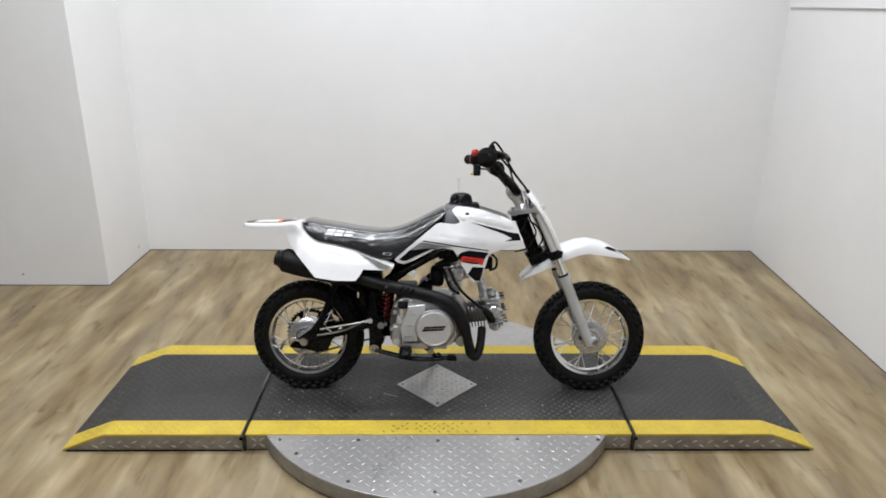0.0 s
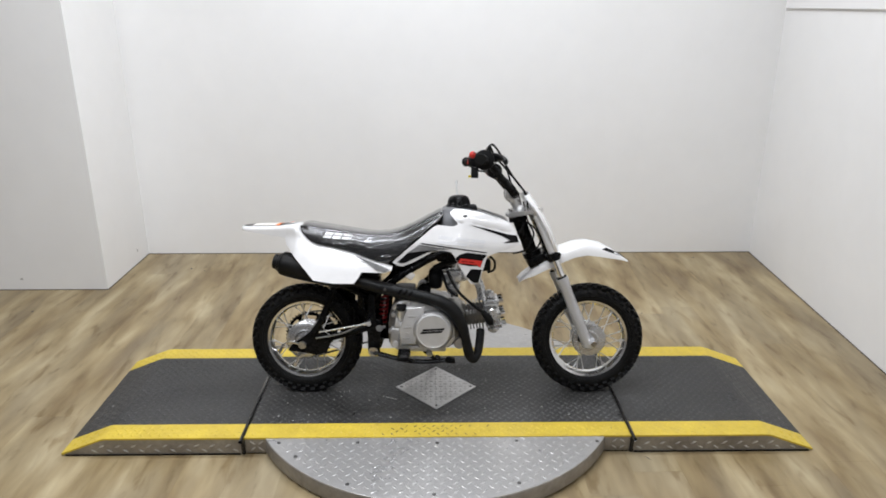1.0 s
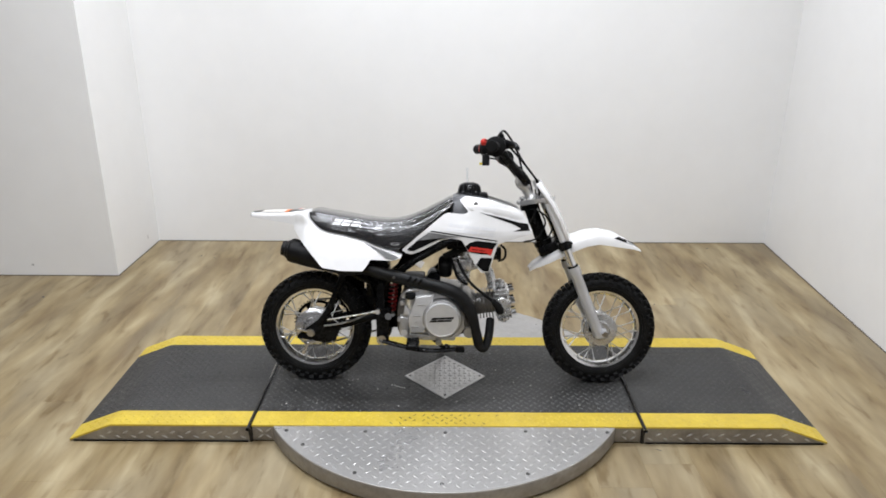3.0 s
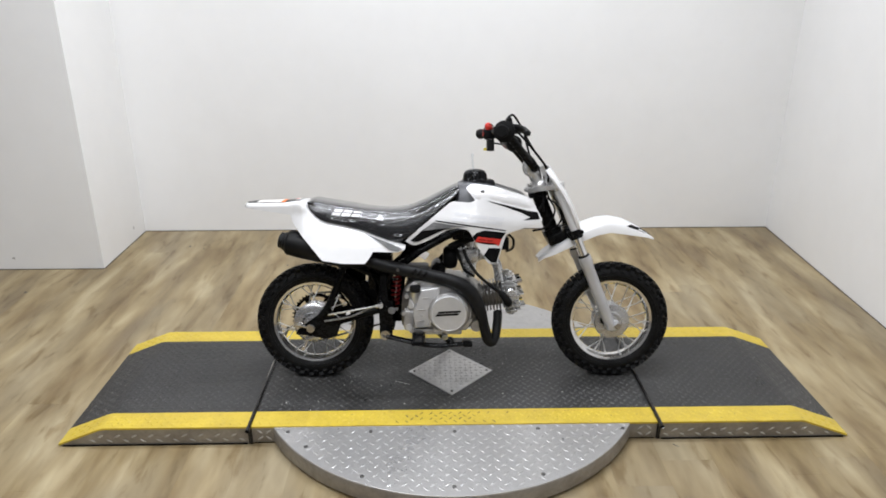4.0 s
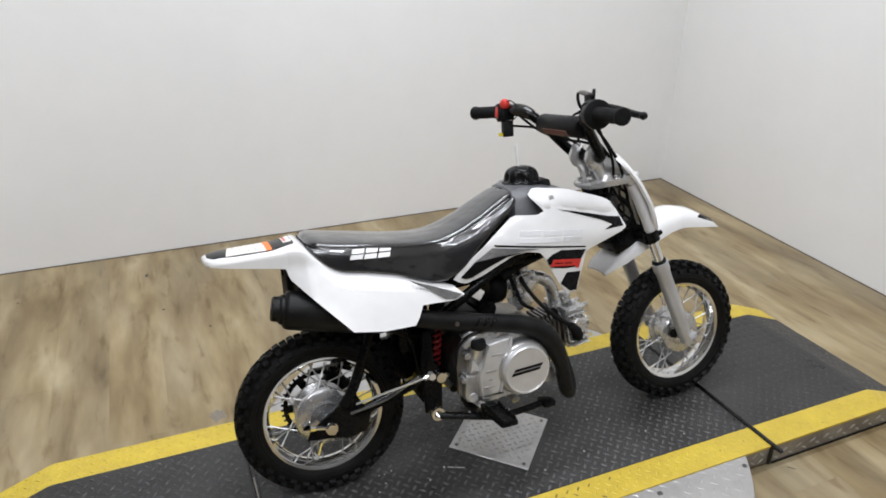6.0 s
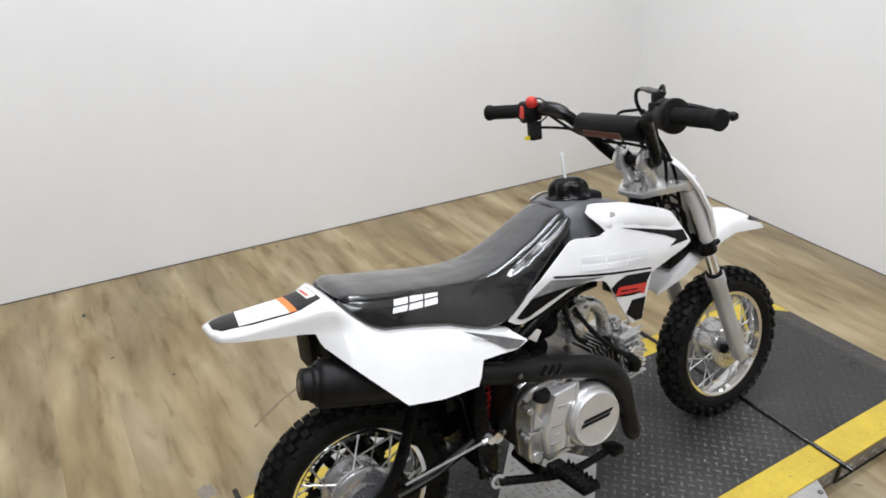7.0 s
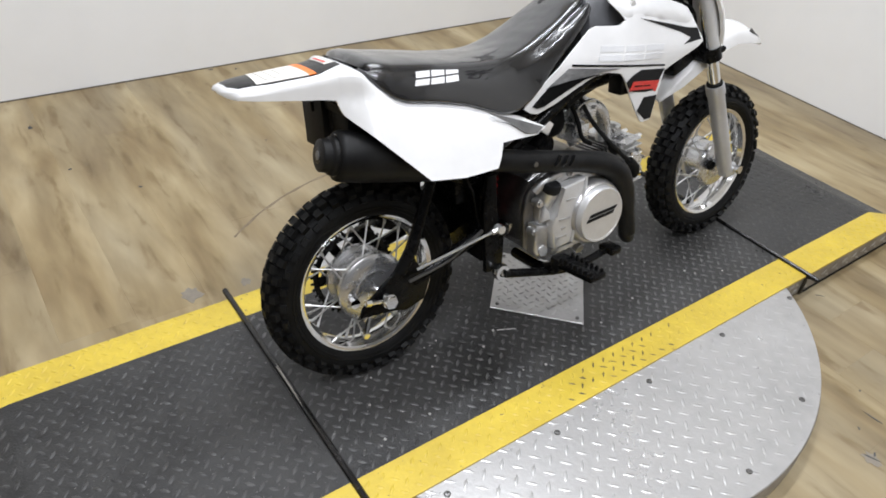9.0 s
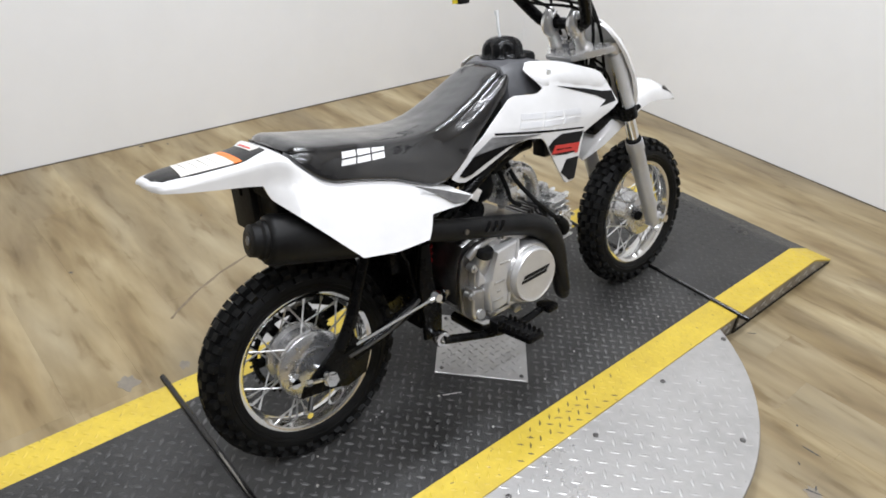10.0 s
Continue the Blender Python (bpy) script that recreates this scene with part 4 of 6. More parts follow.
# ---- handlebar ----
bar_path = [(0.100, -0.310, 0.805), (0.112, -0.235, 0.804), (0.124, -0.165, 0.802), (0.138, -0.122, 0.792), (0.162, -0.100, 0.763), (0.208, -0.072, 0.708), (0.224, -0.056, 0.689), (0.227, -0.03, 0.686),
            (0.227, 0.03, 0.686), (0.224, 0.056, 0.689), (0.208, 0.072, 0.708), (0.162, 0.100, 0.763), (0.136, 0.122, 0.790), (0.118, 0.165, 0.797), (0.100, 0.235, 0.793), (0.080, 0.316, 0.789)]
bar = part("handlebar", tube(bmesh.new(), bar_path, 0.0122, 14, 4), BLACK_PAINT, bike, "black motocross handlebar")
part("crossbar", rod(bmesh.new(), (0.158, -0.104, 0.765), (0.158, 0.104, 0.765), 0.008, 12), BLACK_PAINT, bar)
bm = bmesh.new()
lathe(bm, [(0.009, -0.089), (0.021, -0.089), (0.0245, -0.084), (0.0245, 0.084), (0.021, 0.089), (0.009, 0.089)], 22, (0.158, 0, 0.766))
pad = part("bar_pad", bm, BLACK_PLASTIC, bike, "black foam crossbar pad")


def pad_band(a0, a1, y0, y1, r):
    """A strip of print wrapped round the pad between two angles."""
    bm = bmesh.new()
    rows = [[bm.verts.new((0.158 + r * math.cos(radians(a0 + (a1 - a0) * k / 5)), y, 0.766 + r * math.sin(radians(a0 + (a1 - a0) * k / 5)))) for y in (y0, y1)] for k in range(6)]
    for p, q in zip(rows, rows[1:]):
        bm.faces.new((p[0], p[1], q[1], q[0]))
    return bm


badge = part("pad_badge", pad_band(196, 236, -0.052, 0.056, 0.0249), PINK_EDGE, pad, "dull red printed badge with a pale edge")
part("badge_field", pad_band(199, 233, -0.050, 0.054, 0.0252), DULL_RED, badge, "dull red field")
grip_end = {-1: Vector((0.099, -0.316, 0.8052)), 1: Vector((0.079, 0.320, 0.7888))}
grip_dir = {-1: (grip_end[-1] - Vector((0.118, -0.20, 0.8030))).normalized(), 1: (grip_end[1] - Vector((0.112, 0.19, 0.7955))).normalized()}
for s in (-1, 1):
    bm = bmesh.new()
    end = grip_end[s]
    start = end - grip_dir[s] * (0.118 if s < 0 else 0.105)
    rings = [(-0.004, 0.020), (-0.003, 0.022), (0.003, 0.022), (0.004, 0.0150)]
    length = (end - start).length
    for i in range(24):
        q = 0.006 + (length - 0.014) * i / 24
        rings += [(q, 0.0146), (q + 0.0006, 0.0156), (q + 0.0026, 0.0156), (q + 0.0032, 0.0146)]
    rings += [(length - 0.006, 0.0150), (length - 0.005, 0.0180), (length, 0.0180), (length + 0.002, 0.0155)]
    tube(bm, [start + grip_dir[s] * q for q, _ in rings], [r for _, r in rings], 18, 1)
    part("grip", bm, RUBBER, bar, "black ribbed rubber grip")
bm = bmesh.new()
o, d = Vector((0.118, -0.200, 0.8030)), grip_dir[-1]
tube(bm, [o - d * 0.028, o - d * 0.022, o - d * 0.006, o, o + d * 0.008, o + d * 0.010], [0.020, 0.026, 0.029, 0.031, 0.031, 0.025], 28, 1)
box(bm, (-0.010, -0.010, 0.0), (0.010, 0.010, 0.030), 0.004, Matrix.Translation(o - d * 0.018) @ pose(0, 0, 0, 0, -20, 0))
part("throttle_housing", bm, BLACK_PLASTIC, bar, "round black twist-throttle housing")
bm = bmesh.new()
box(bm, (-0.012, -0.014, -0.014), (0.030, 0.014, 0.016), 0.005, Matrix.Translation((0.132, -0.152, 0.8080)))
box(bm, (-0.008, -0.010, 0.0), (0.010, 0.010, 0.030), 0.004, Matrix.Translation((0.134, -0.150, 0.8120)))
tube(bm, [(0.152, -0.152, 0.8110), (0.168, -0.175, 0.8100), (0.178, -0.205, 0.8060), (0.179, -0.240, 0.8010), (0.176, -0.276, 0.7985)], [0.010, 0.009, 0.0075, 0.0065, 0.0062], 10, 4, flat=1.3)
lathe(bm, [(0, -0.008), (0.006, -0.0065), (0.0085, 0), (0.006, 0.0065), (0, 0.008)], 12, (0.1758, -0.278, 0.7985))
part("brake_lever", bm, BLACK_PLASTIC, bar, "black brake lever and perch")
bm = bmesh.new()
rod(bm, (0.135, -0.152, 0.8400), (0.138, -0.122, 0.8440), 0.0058, 10)
rod(bm, (0.138, -0.124, 0.8438), (0.141, -0.104, 0.8450), 0.0042, 10)
part("cable_adjuster", bm, ALLOY_DARK, bar, "dark metal cable adjuster")
bm = bmesh.new()
box(bm, (-0.018, -0.016, -0.020), (0.018, 0.016, 0.020), 0.006, Matrix.Translation((0.106, 0.190, 0.7940)))
box(bm, (-0.014, -0.011, -0.030), (0.012, 0.011, 0.010), 0.003, Matrix.Translation((0.106, 0.182, 0.7630)))
kill = part("switch_housing", bm, BLACK_PLASTIC, bike, "black switch housing")
bm = bmesh.new()
lathe(bm, [(0, -0.012), (0.009, -0.0105), (0.013, -0.004), (0.0135, 0.002), (0.011, 0.009), (0.006, 0.0125), (0, 0.0135)], 18, (0.098, 0.178, 0.8155), "z")
part("stop_button", bm, RED, kill, "red engine stop button")
part("switch_face", tube(bmesh.new(), [(0.098, 0.199, 0.7935), (0.088, 0.2005, 0.7935), (0.086, 0.201, 0.7935)], [0.0235, 0.0230, 0.020], 20, 1), BLACK_PLASTIC, kill, "round black switch face")
part("switch_rocker", box(bmesh.new(), (-0.004, -0.0085, -0.013), (0.004, 0.0085, 0.013), 0.003, Matrix.Translation((0.0845, 0.194, 0.7955)) @ pose(0, 0, 0, 0, 8, -6)), RED, kill, "red rocker switch")
part("stop_lanyard", tube(bmesh.new(), [(0.098, 0.172, 0.822), (0.104, 0.158, 0.824), (0.114, 0.148, 0.814), (0.120, 0.146, 0.802), (0.117, 0.152, 0.784), (0.110, 0.168, 0.772)], 0.0016, 6, 5), RUBBER, kill, "thin black lanyard")
part("bar_clip", tube(bmesh.new(), [(0.117, 0.170, 0.7985), (0.121, 0.158, 0.8000), (0.131, 0.136, 0.7965), (0.141, 0.118, 0.7870)], [0.0150, 0.0165, 0.0160, 0.0140], 14, 4), SEAL, bar, "glossy black taped wiring on the bar")
bm = bmesh.new()
rod(bm, (0.088, 0.186, 0.7430), (0.088, 0.186, 0.7350), 0.006, 12)
part("starter_button", bm, YELLOW_PLASTIC, kill, "yellow starter button")

# ---- cables ----
for name, path, r in (("brake_cable", [(0.141, -0.106, 0.845), (0.146, -0.086, 0.838), (0.160, -0.074, 0.812), (0.200, -0.064, 0.768), (0.245, -0.060, 0.715), (0.284, -0.050, 0.660), (0.306, -0.042, 0.600), (0.322, -0.040, 0.545), (0.336, -0.050, 0.50)], 0.0035),
                      ("throttle_cable", [(0.130, -0.170, 0.838), (0.146, -0.150, 0.850), (0.172, -0.110, 0.822), (0.200, -0.080, 0.775), (0.228, -0.06, 0.735), (0.262, -0.045, 0.69), (0.270, -0.04, 0.63), (0.235, -0.045, 0.55), (0.12, -0.04, 0.52), (0.03, -0.035, 0.475)], 0.0035),
                      ("switch_wire", [(0.110, 0.185, 0.76), (0.150, 0.11, 0.755), (0.190, 0.05, 0.735), (0.228, 0.02, 0.70), (0.255, 0.01, 0.65), (0.262, 0.012, 0.58)], 0.003),
                      ("head_wire", [(0.262, 0.0, 0.66), (0.272, -0.045, 0.60), (0.292, -0.055, 0.555), (0.268, -0.05, 0.505), (0.225, -0.04, 0.49)], 0.003),
                      ("head_wire", [(0.300, -0.030, 0.618), (0.312, -0.010, 0.580), (0.330, -0.036, 0.540), (0.345, -0.012, 0.505)], 0.003),
                      ("head_wire", [(0.292, 0.020, 0.618), (0.318, -0.034, 0.585), (0.322, 0.010, 0.545), (0.342, -0.034, 0.510)], 0.003),
                      ("head_wire", [(0.245, -0.03, 0.60), (0.285, -0.06, 0.585), (0.315, -0.055, 0.54), (0.300, -0.04, 0.50)], 0.003),
                      ("bar_cable", [(0.118, 0.150, 0.790), (0.150, 0.090, 0.748), (0.188, 0.040, 0.728), (0.205, -0.010, 0.724), (0.214, -0.052, 0.716), (0.240, -0.070, 0.690)], 0.0032),
                      ("bar_cable", [(0.176, 0.060, 0.742), (0.196, 0.020, 0.738), (0.206, -0.030, 0.732), (0.214, -0.070, 0.722), (0.236, -0.078, 0.690)], 0.0030),
                      ("bar_cable", [(0.128, -0.120, 0.805), (0.170, -0.080, 0.800), (0.196, -0.030, 0.795), (0.205, 0.030, 0.780), (0.222, 0.030, 0.720), (0.240, 0.020, 0.660)], 0.0032),
                      ("wire_loom", [(0.165, -0.06, 0.76), (0.205, -0.03, 0.735), (0.24, -0.03, 0.69), (0.255, -0.035, 0.62), (0.26, -0.038, 0.55)], 0.003)):
    part(name, tube(bmesh.new(), path, r, 8, 5), RUBBER, bike, "black control cable")

# ---- white plastics ----
def body_surface(x, z):
    k = min(1, max(0, (x + 0.17) / 0.22))
    k = k * k * (3 - 2 * k)
    y = -(0.088 + 0.046 * k)
    if z > 0.53:
        y += (z - 0.53) * 0.33
    if z > 0.60:
        y += (z - 0.60) ** 2 * 9
    return y


def lifted(surface, d):
    return lambda x, z: surface(x, z) - d


BODY = [(-0.178, 0.468), (-0.083, 0.549), (-0.032, 0.592), (0.024, 0.588), (0.040, 0.595), (0.011, 0.630), (0.030, 0.644), (0.109, 0.634), (0.190, 0.608), (0.210, 0.598), (0.220, 0.582), (0.244, 0.535), (0.226, 0.525),
        (0.134, 0.495), (0.130, 0.484), (0.106, 0.404), (0.080, 0.402), (0.061, 0.430), (0.041, 0.464), (0.026, 0.495), (0.016, 0.507), (-0.014, 0.512), (-0.045, 0.505), (-0.111, 0.466), (-0.146, 0.453), (-0.162, 0.457)]
for s in (1, -1):
    body = part("tank_shroud", shell(bmesh.new(), rounded(BODY, 0.12, 1), body_surface, 0.004, 0.011, side=s), WHITE, bike, "white plastic tank shroud with black and red graphics")
    for name, outline, mat, lift, label in (
            ("shroud_graphic", [(-0.082, 0.5340), (0.018, 0.5225), (0.131, 0.5065), (0.131, 0.5035), (0.018, 0.5185), (-0.082, 0.5305)], BLACK_GLOSS, 0.0010, "thin black stripe"),
            ("shroud_graphic", [(0.075, 0.5945), (0.150, 0.577), (0.200, 0.564), (0.228, 0.560), (0.2345, 0.539), (0.184, 0.536), (0.206, 0.545), (0.178, 0.559)], BLACK_GLOSS, 0.0010, "black arrow graphic"),
            ("shroud_graphic", [(0.030, 0.488), (0.044, 0.499), (0.067, 0.506), (0.131, 0.4985), (0.120, 0.482), (0.110, 0.462), (0.080, 0.462), (0.049, 0.467), (0.036, 0.476)], BLACK_GLOSS, 0.0010, "black graphic"),
            ("shroud_graphic", [(0.064, 0.428), (0.080, 0.452), (0.116, 0.450), (0.104, 0.407), (0.088, 0.407)], BLACK_GLOSS, 0.0010, "black graphic"),
            ("shroud_graphic", [(-0.160, 0.4690), (-0.126, 0.4985), (-0.080, 0.5065), (-0.022, 0.5125), (-0.058, 0.5050), (-0.104, 0.4815), (-0.134, 0.4660), (-0.150, 0.4640)], BLACK_GLOSS, 0.0018, "black graphic"),
            ("shroud_graphic", [(-0.132, 0.4950), (-0.088, 0.5275), (0.012, 0.5165), (-0.030, 0.5135), (-0.078, 0.5015)], PALE_GREY, 0.0010, "grey fading graphic"),
            ("badge", [(0.047, 0.487), (0.118, 0.4785), (0.111, 0.4590), (0.105, 0.4595), (0.103, 0.4635), (0.037, 0.4705)], RED, 0.0021, "red maker's badge"),
            ("badge_cut", [(0.050, 0.4795), (0.070, 0.4770), (0.0695, 0.4752), (0.0495, 0.4776)], BLACK_GLOSS, 0.0034, "dark cut in the badge"),
            ("badge_cut", [(0.074, 0.4765), (0.092, 0.4742), (0.0915, 0.4725), (0.0735, 0.4748)], BLACK_GLOSS, 0.0034, "dark cut in the badge"),
            ("badge_cut", [(0.038, 0.4722), (0.100, 0.4655), (0.0995, 0.4643), (0.0375, 0.4711)], BLACK_GLOSS, 0.0034, "dark cut in the badge")):
        part(name, shell(bmesh.new(), outline, lifted(body_surface, lift), 0.0012, 0.012, 0.0, s), mat, body, label)
    part("shroud_ridge", shell(bmesh.new(), rounded([(0.042, 0.598), (0.015, 0.630), (0.032, 0.642), (0.109, 0.632), (0.190, 0.606), (0.208, 0.597), (0.220, 0.576), (0.200, 0.569), (0.150, 0.5815), (0.075, 0.599)], 0.10, 1), lifted(body_surface, 0.0028), 0.0045, 0.011, 0.75, s), WHITE, body, "raised white top edge")
    for k in range(3):
        for j in range(2):
            x0, z0 = -0.022 + 0.052 * k - 0.006 * j, 0.559 - 0.005 * k - 0.015 * j
            bar_ = [(x0, z0), (x0 + 0.046, z0 - 0.0045), (x0 + 0.042, z0 - 0.0145), (x0 - 0.004, z0 - 0.010)]
            part("shroud_mark", shell(bmesh.new(), bar_, lifted(body_surface, 0.0008), 0.001, 0.012, 0.0, s), FAINT, body, "faint silver bar of a maker's mark")
    bm = bmesh.new()
    rod(bm, (0.062, s * (body_surface(0.062, 0.620) - 0.0045), 0.620), (0.062, s * (body_surface(0.062, 0.620) + 0.004), 0.620), 0.0065, 14)
    part("screw", bm, CHROME, body)


def panel_surface(x, z):
    return -0.094 - max(0.0, 0.55 - z) * 0.48 - 0.006 * math.sin(max(0, min(1, (x + 0.53) / 0.3)) * math.pi)


def lerp_table(table, x):
    for (x0, *a), (x1, *b) in zip(table, table[1:]):
        if x <= x1:
            t = max(0, (x - x0) / (x1 - x0))
            return [p + (q - p) * t for p, q in zip(a, b)]
    return list(table[-1][1:])


# rear fender and side panels: one moulding, a tray that widens under the seat and hangs down at both sides
# x, crown height, half width, centre line
TAIL = [(-0.684, 0.577, 0.014, -0.004), (-0.680, 0.581, 0.029, -0.014), (-0.672, 0.583, 0.039, -0.021), (-0.650, 0.585, 0.0470, -0.0225), (-0.600, 0.586, 0.0505, -0.0225), (-0.550, 0.587, 0.0525, -0.0225),
        (-0.525, 0.589, 0.0570, -0.0205), (-0.505, 0.590, 0.071, -0.013), (-0.490, 0.586, 0.087, -0.006), (-0.478, 0.572, 0.0925, 0), (-0.465, 0.559, 0.0935, 0), (-0.442, 0.540, 0.094, 0), (-0.420, 0.531, 0.094, 0), (-0.366, 0.521, 0.094, 0),
        (-0.303, 0.503, 0.094, 0), (-0.257, 0.484, 0.094, 0), (-0.225, 0.473, 0.094, 0), (-0.200, 0.464, 0.094, 0), (-0.176, 0.454, 0.094, 0)]
HEM = [(-0.684, 0.573), (-0.680, 0.571), (-0.650, 0.567), (-0.600, 0.559), (-0.550, 0.5515), (-0.531, 0.5475), (-0.527, 0.533), (-0.5235, 0.5245), (-0.425, 0.420), (-0.363, 0.411), (-0.296, 0.410), (-0.284, 0.424), (-0.272, 0.444), (-0.244, 0.443), (-0.200, 0.441), (-0.176, 0.449)]


def moulding(x):
    zt, w, cy = lerp_table(TAIL, x)
    hem = lerp_table(HEM, x)[0]
    k = max(0, min(1, (x + 0.55) / 0.05))
    k = k * k * (3 - 2 * k)
    belly = 0.006 * k * math.sin(max(0, min(1, (x + 0.53) / 0.3)) * math.pi)
    rim = min(0.010, (zt - hem) * 0.6)
    half = [(0, zt + 0.002), (w * 0.5, zt + 0.001), (w * 0.86, zt - 0.0015), (w * 0.955, zt - rim * 0.45), (w * 0.99, zt - rim)]
    for q in (0.12, 0.25, 0.4, 0.55, 0.7, 0.85, 1.0):
        z = zt - rim + (hem - zt + rim) * q
        half.append((w + k * max(0, 0.55 - z) * 0.48 + belly * min(1, q * 2), z))
    out = [(x, cy - y, z) for y, z in reversed(half)] + [(x, cy + y, z) for y, z in half[1:]]
    inner = []
    for i, (px, py, pz) in enumerate(out):
        side = min(1, abs(py - cy) / max(w, 1e-4)) ** 3
        inner.append((px, py - math.copysign(0.0038 * side, py - cy), pz - 0.0038 * (1 - side) if 0 < i < len(out) - 1 else pz))
    return out + inner[::-1]


stations = [-0.684, -0.682, -0.680, -0.676, -0.672, -0.666] + [-0.660 + 0.012 * i for i in range(11)] + [-0.531, -0.529, -0.527, -0.525, -0.5235]
stations += [-0.516 + 0.007 * i for i in range(31)] + [-0.296, -0.292, -0.288, -0.284, -0.278, -0.272] + [-0.262 + 0.0105 * i for i in range(8)] + [-0.176]
tail = part("rear_fender", loft(bmesh.new(), [moulding(x) for x in stations]), WHITE, bike, "white plastic rear fender running into both side panels, with warning labels", 50)
for s in (1, -1):
    part("panel_graphic", shell(bmesh.new(), [(-0.296, 0.497), (-0.270, 0.4865), (-0.228, 0.4705), (-0.182, 0.4515), (-0.198, 0.4445), (-0.222, 0.4485), (-0.246, 0.467)], lifted(panel_surface, 0.0032), 0.0012, 0.012, 0.0, s), DARK_GREY, tail, "grey graphic")


def tail_crown(x, y):
    zt, w, cy = lerp_table(TAIL, x)
    r = abs(y - cy) / w
    return zt + lerp_table([(0, 0.002), (0.5, 0.001), (0.86, -0.0015), (0.955, -0.0045), (0.99, -0.010)], r)[0]


def tail_patch(name, outline, mat, label, lift):
    """A thin print laid over the crown of the fender; the outline is in x and y."""
    bm = shell(bmesh.new(), outline, lambda x, y: -(tail_crown(x, y) + lift), 0.0009, 0.008, 0.0)
    for v in bm.verts:
        v.co = (v.co.x, v.co.z, -v.co.y)
    return part(name, bm, mat, tail, label)


tail_patch("fender_graphic", [(-0.675, -0.034), (-0.665, -0.051), (-0.62, -0.0615), (-0.56, -0.0640), (-0.545, -0.062), (-0.505, -0.046), (-0.505, 0.026), (-0.56, 0.020), (-0.640, 0.013), (-0.665, 0.008), (-0.675, -0.002)], BLACK_GLOSS, "black graphic", 0.0010)
tail_patch("warning_label", [(-0.640, -0.056), (-0.562, -0.061), (-0.562, 0.014), (-0.632, 0.009)], LABEL, "pale paper warning label", 0.0019)
tail_patch("label_band", [(-0.562, -0.0615), (-0.550, -0.061), (-0.550, 0.0155), (-0.562, 0.0145)], ORANGE, "orange label band", 0.0021)
tail_patch("label_strip", [(-0.524, -0.032), (-0.507, -0.030), (-0.507, 0.022), (-0.524, 0.018)], LABEL, "pale label with red print", 0.0019)
tail_patch("label_print", [(-0.521, -0.024), (-0.517, -0.024), (-0.517, 0.014), (-0.521, 0.014)], RED, "red printed bar", 0.0028)
for k in range(4):
    x = -0.624 + 0.014 * k
    tail_patch("label_print", [(x, -0.048), (x + 0.004, -0.048), (x + 0.004, 0.000), (x, 0.000)], LABEL_INK, "unreadable grey print", 0.0028)
bm = bmesh.new()
box(bm, (-0.522, 0.000, 0.442), (-0.510, 0.076, 0.556), 0.003)
box(bm, (-0.516, -0.074, 0.514), (-0.440, 0.076, 0.545), 0.006)
box(bm, (-0.512, -0.010, 0.470), (-0.440, 0.076, 0.530), 0.006)
box(bm, (-0.526, 0.030, 0.505), (-0.519, 0.038, 0.545), 0.002)
tube(bm, [(-0.515, 0.045, 0.545), (-0.522, 0.02, 0.548), (-0.520, -0.02, 0.538), (-0.512, -0.05, 0.532)], 0.005, 8, 4)
# added filler block: blackens the hollow under the tail like deep shade
box(bm, (-0.509, -0.060, 0.472), (-0.380, 0.060, 0.550), 0.010)
part("inner_fender", bm, RUBBER, bike, "black inner fender with a filler block that darkens the hollow")

# front fender
rows = []
for x, zt, w, drop in ((0.246, 0.400, 0.040, 0.010), (0.262, 0.418, 0.050, 0.016), (0.300, 0.447, 0.056, 0.030), (0.345, 0.482, 0.060, 0.042), (0.385, 0.512, 0.062, 0.052), (0.430, 0.528, 0.062, 0.050), (0.470, 0.533, 0.060, 0.048),
                       (0.515, 0.525, 0.055, 0.046), (0.555, 0.506, 0.047, 0.034), (0.590, 0.484, 0.038, 0.018), (0.612, 0.467, 0.026, 0.008), (0.619, 0.461, 0.016, 0.004)):
    ring = []
    for k in range(13):
        a = math.pi * k / 12
        ring.append((x, -w * math.cos(a), zt - drop * (1 - math.sin(a) ** 0.62)))
    rows.append(ring + [(px, py * 0.93, pz - 0.004) if 0 < i < 12 else (px, py * 0.96, pz) for i, (px, py, pz) in enumerate(ring)][::-1])
fender = part("front_fender", loft(bmesh.new(), rows), WHITE, bike, "white plastic front fender")
for s in (-1, 1):
    bm = bmesh.new()
    pts = [(0.522, s * 0.0475, 0.5035), (0.537, s * 0.0415, 0.508), (0.585, s * 0.024, 0.4865), (0.606, s * 0.015, 0.4715), (0.585, s * 0.0335, 0.481), (0.550, s * 0.0445, 0.495)]
    vs = [bm.verts.new((x, y * 1.01, z + 0.0012)) for x, y, z in pts]
    bm.faces.new(vs)
    us = [bm.verts.new((x, y, z - 0.001)) for x, y, z in pts]
    for i in range(6):
        bm.faces.new((us[i], us[(i + 1) % 6], vs[(i + 1) % 6], vs[i]))
    part("fender_vent", bm, BLACK_GLOSS, fender, "black vent graphic")

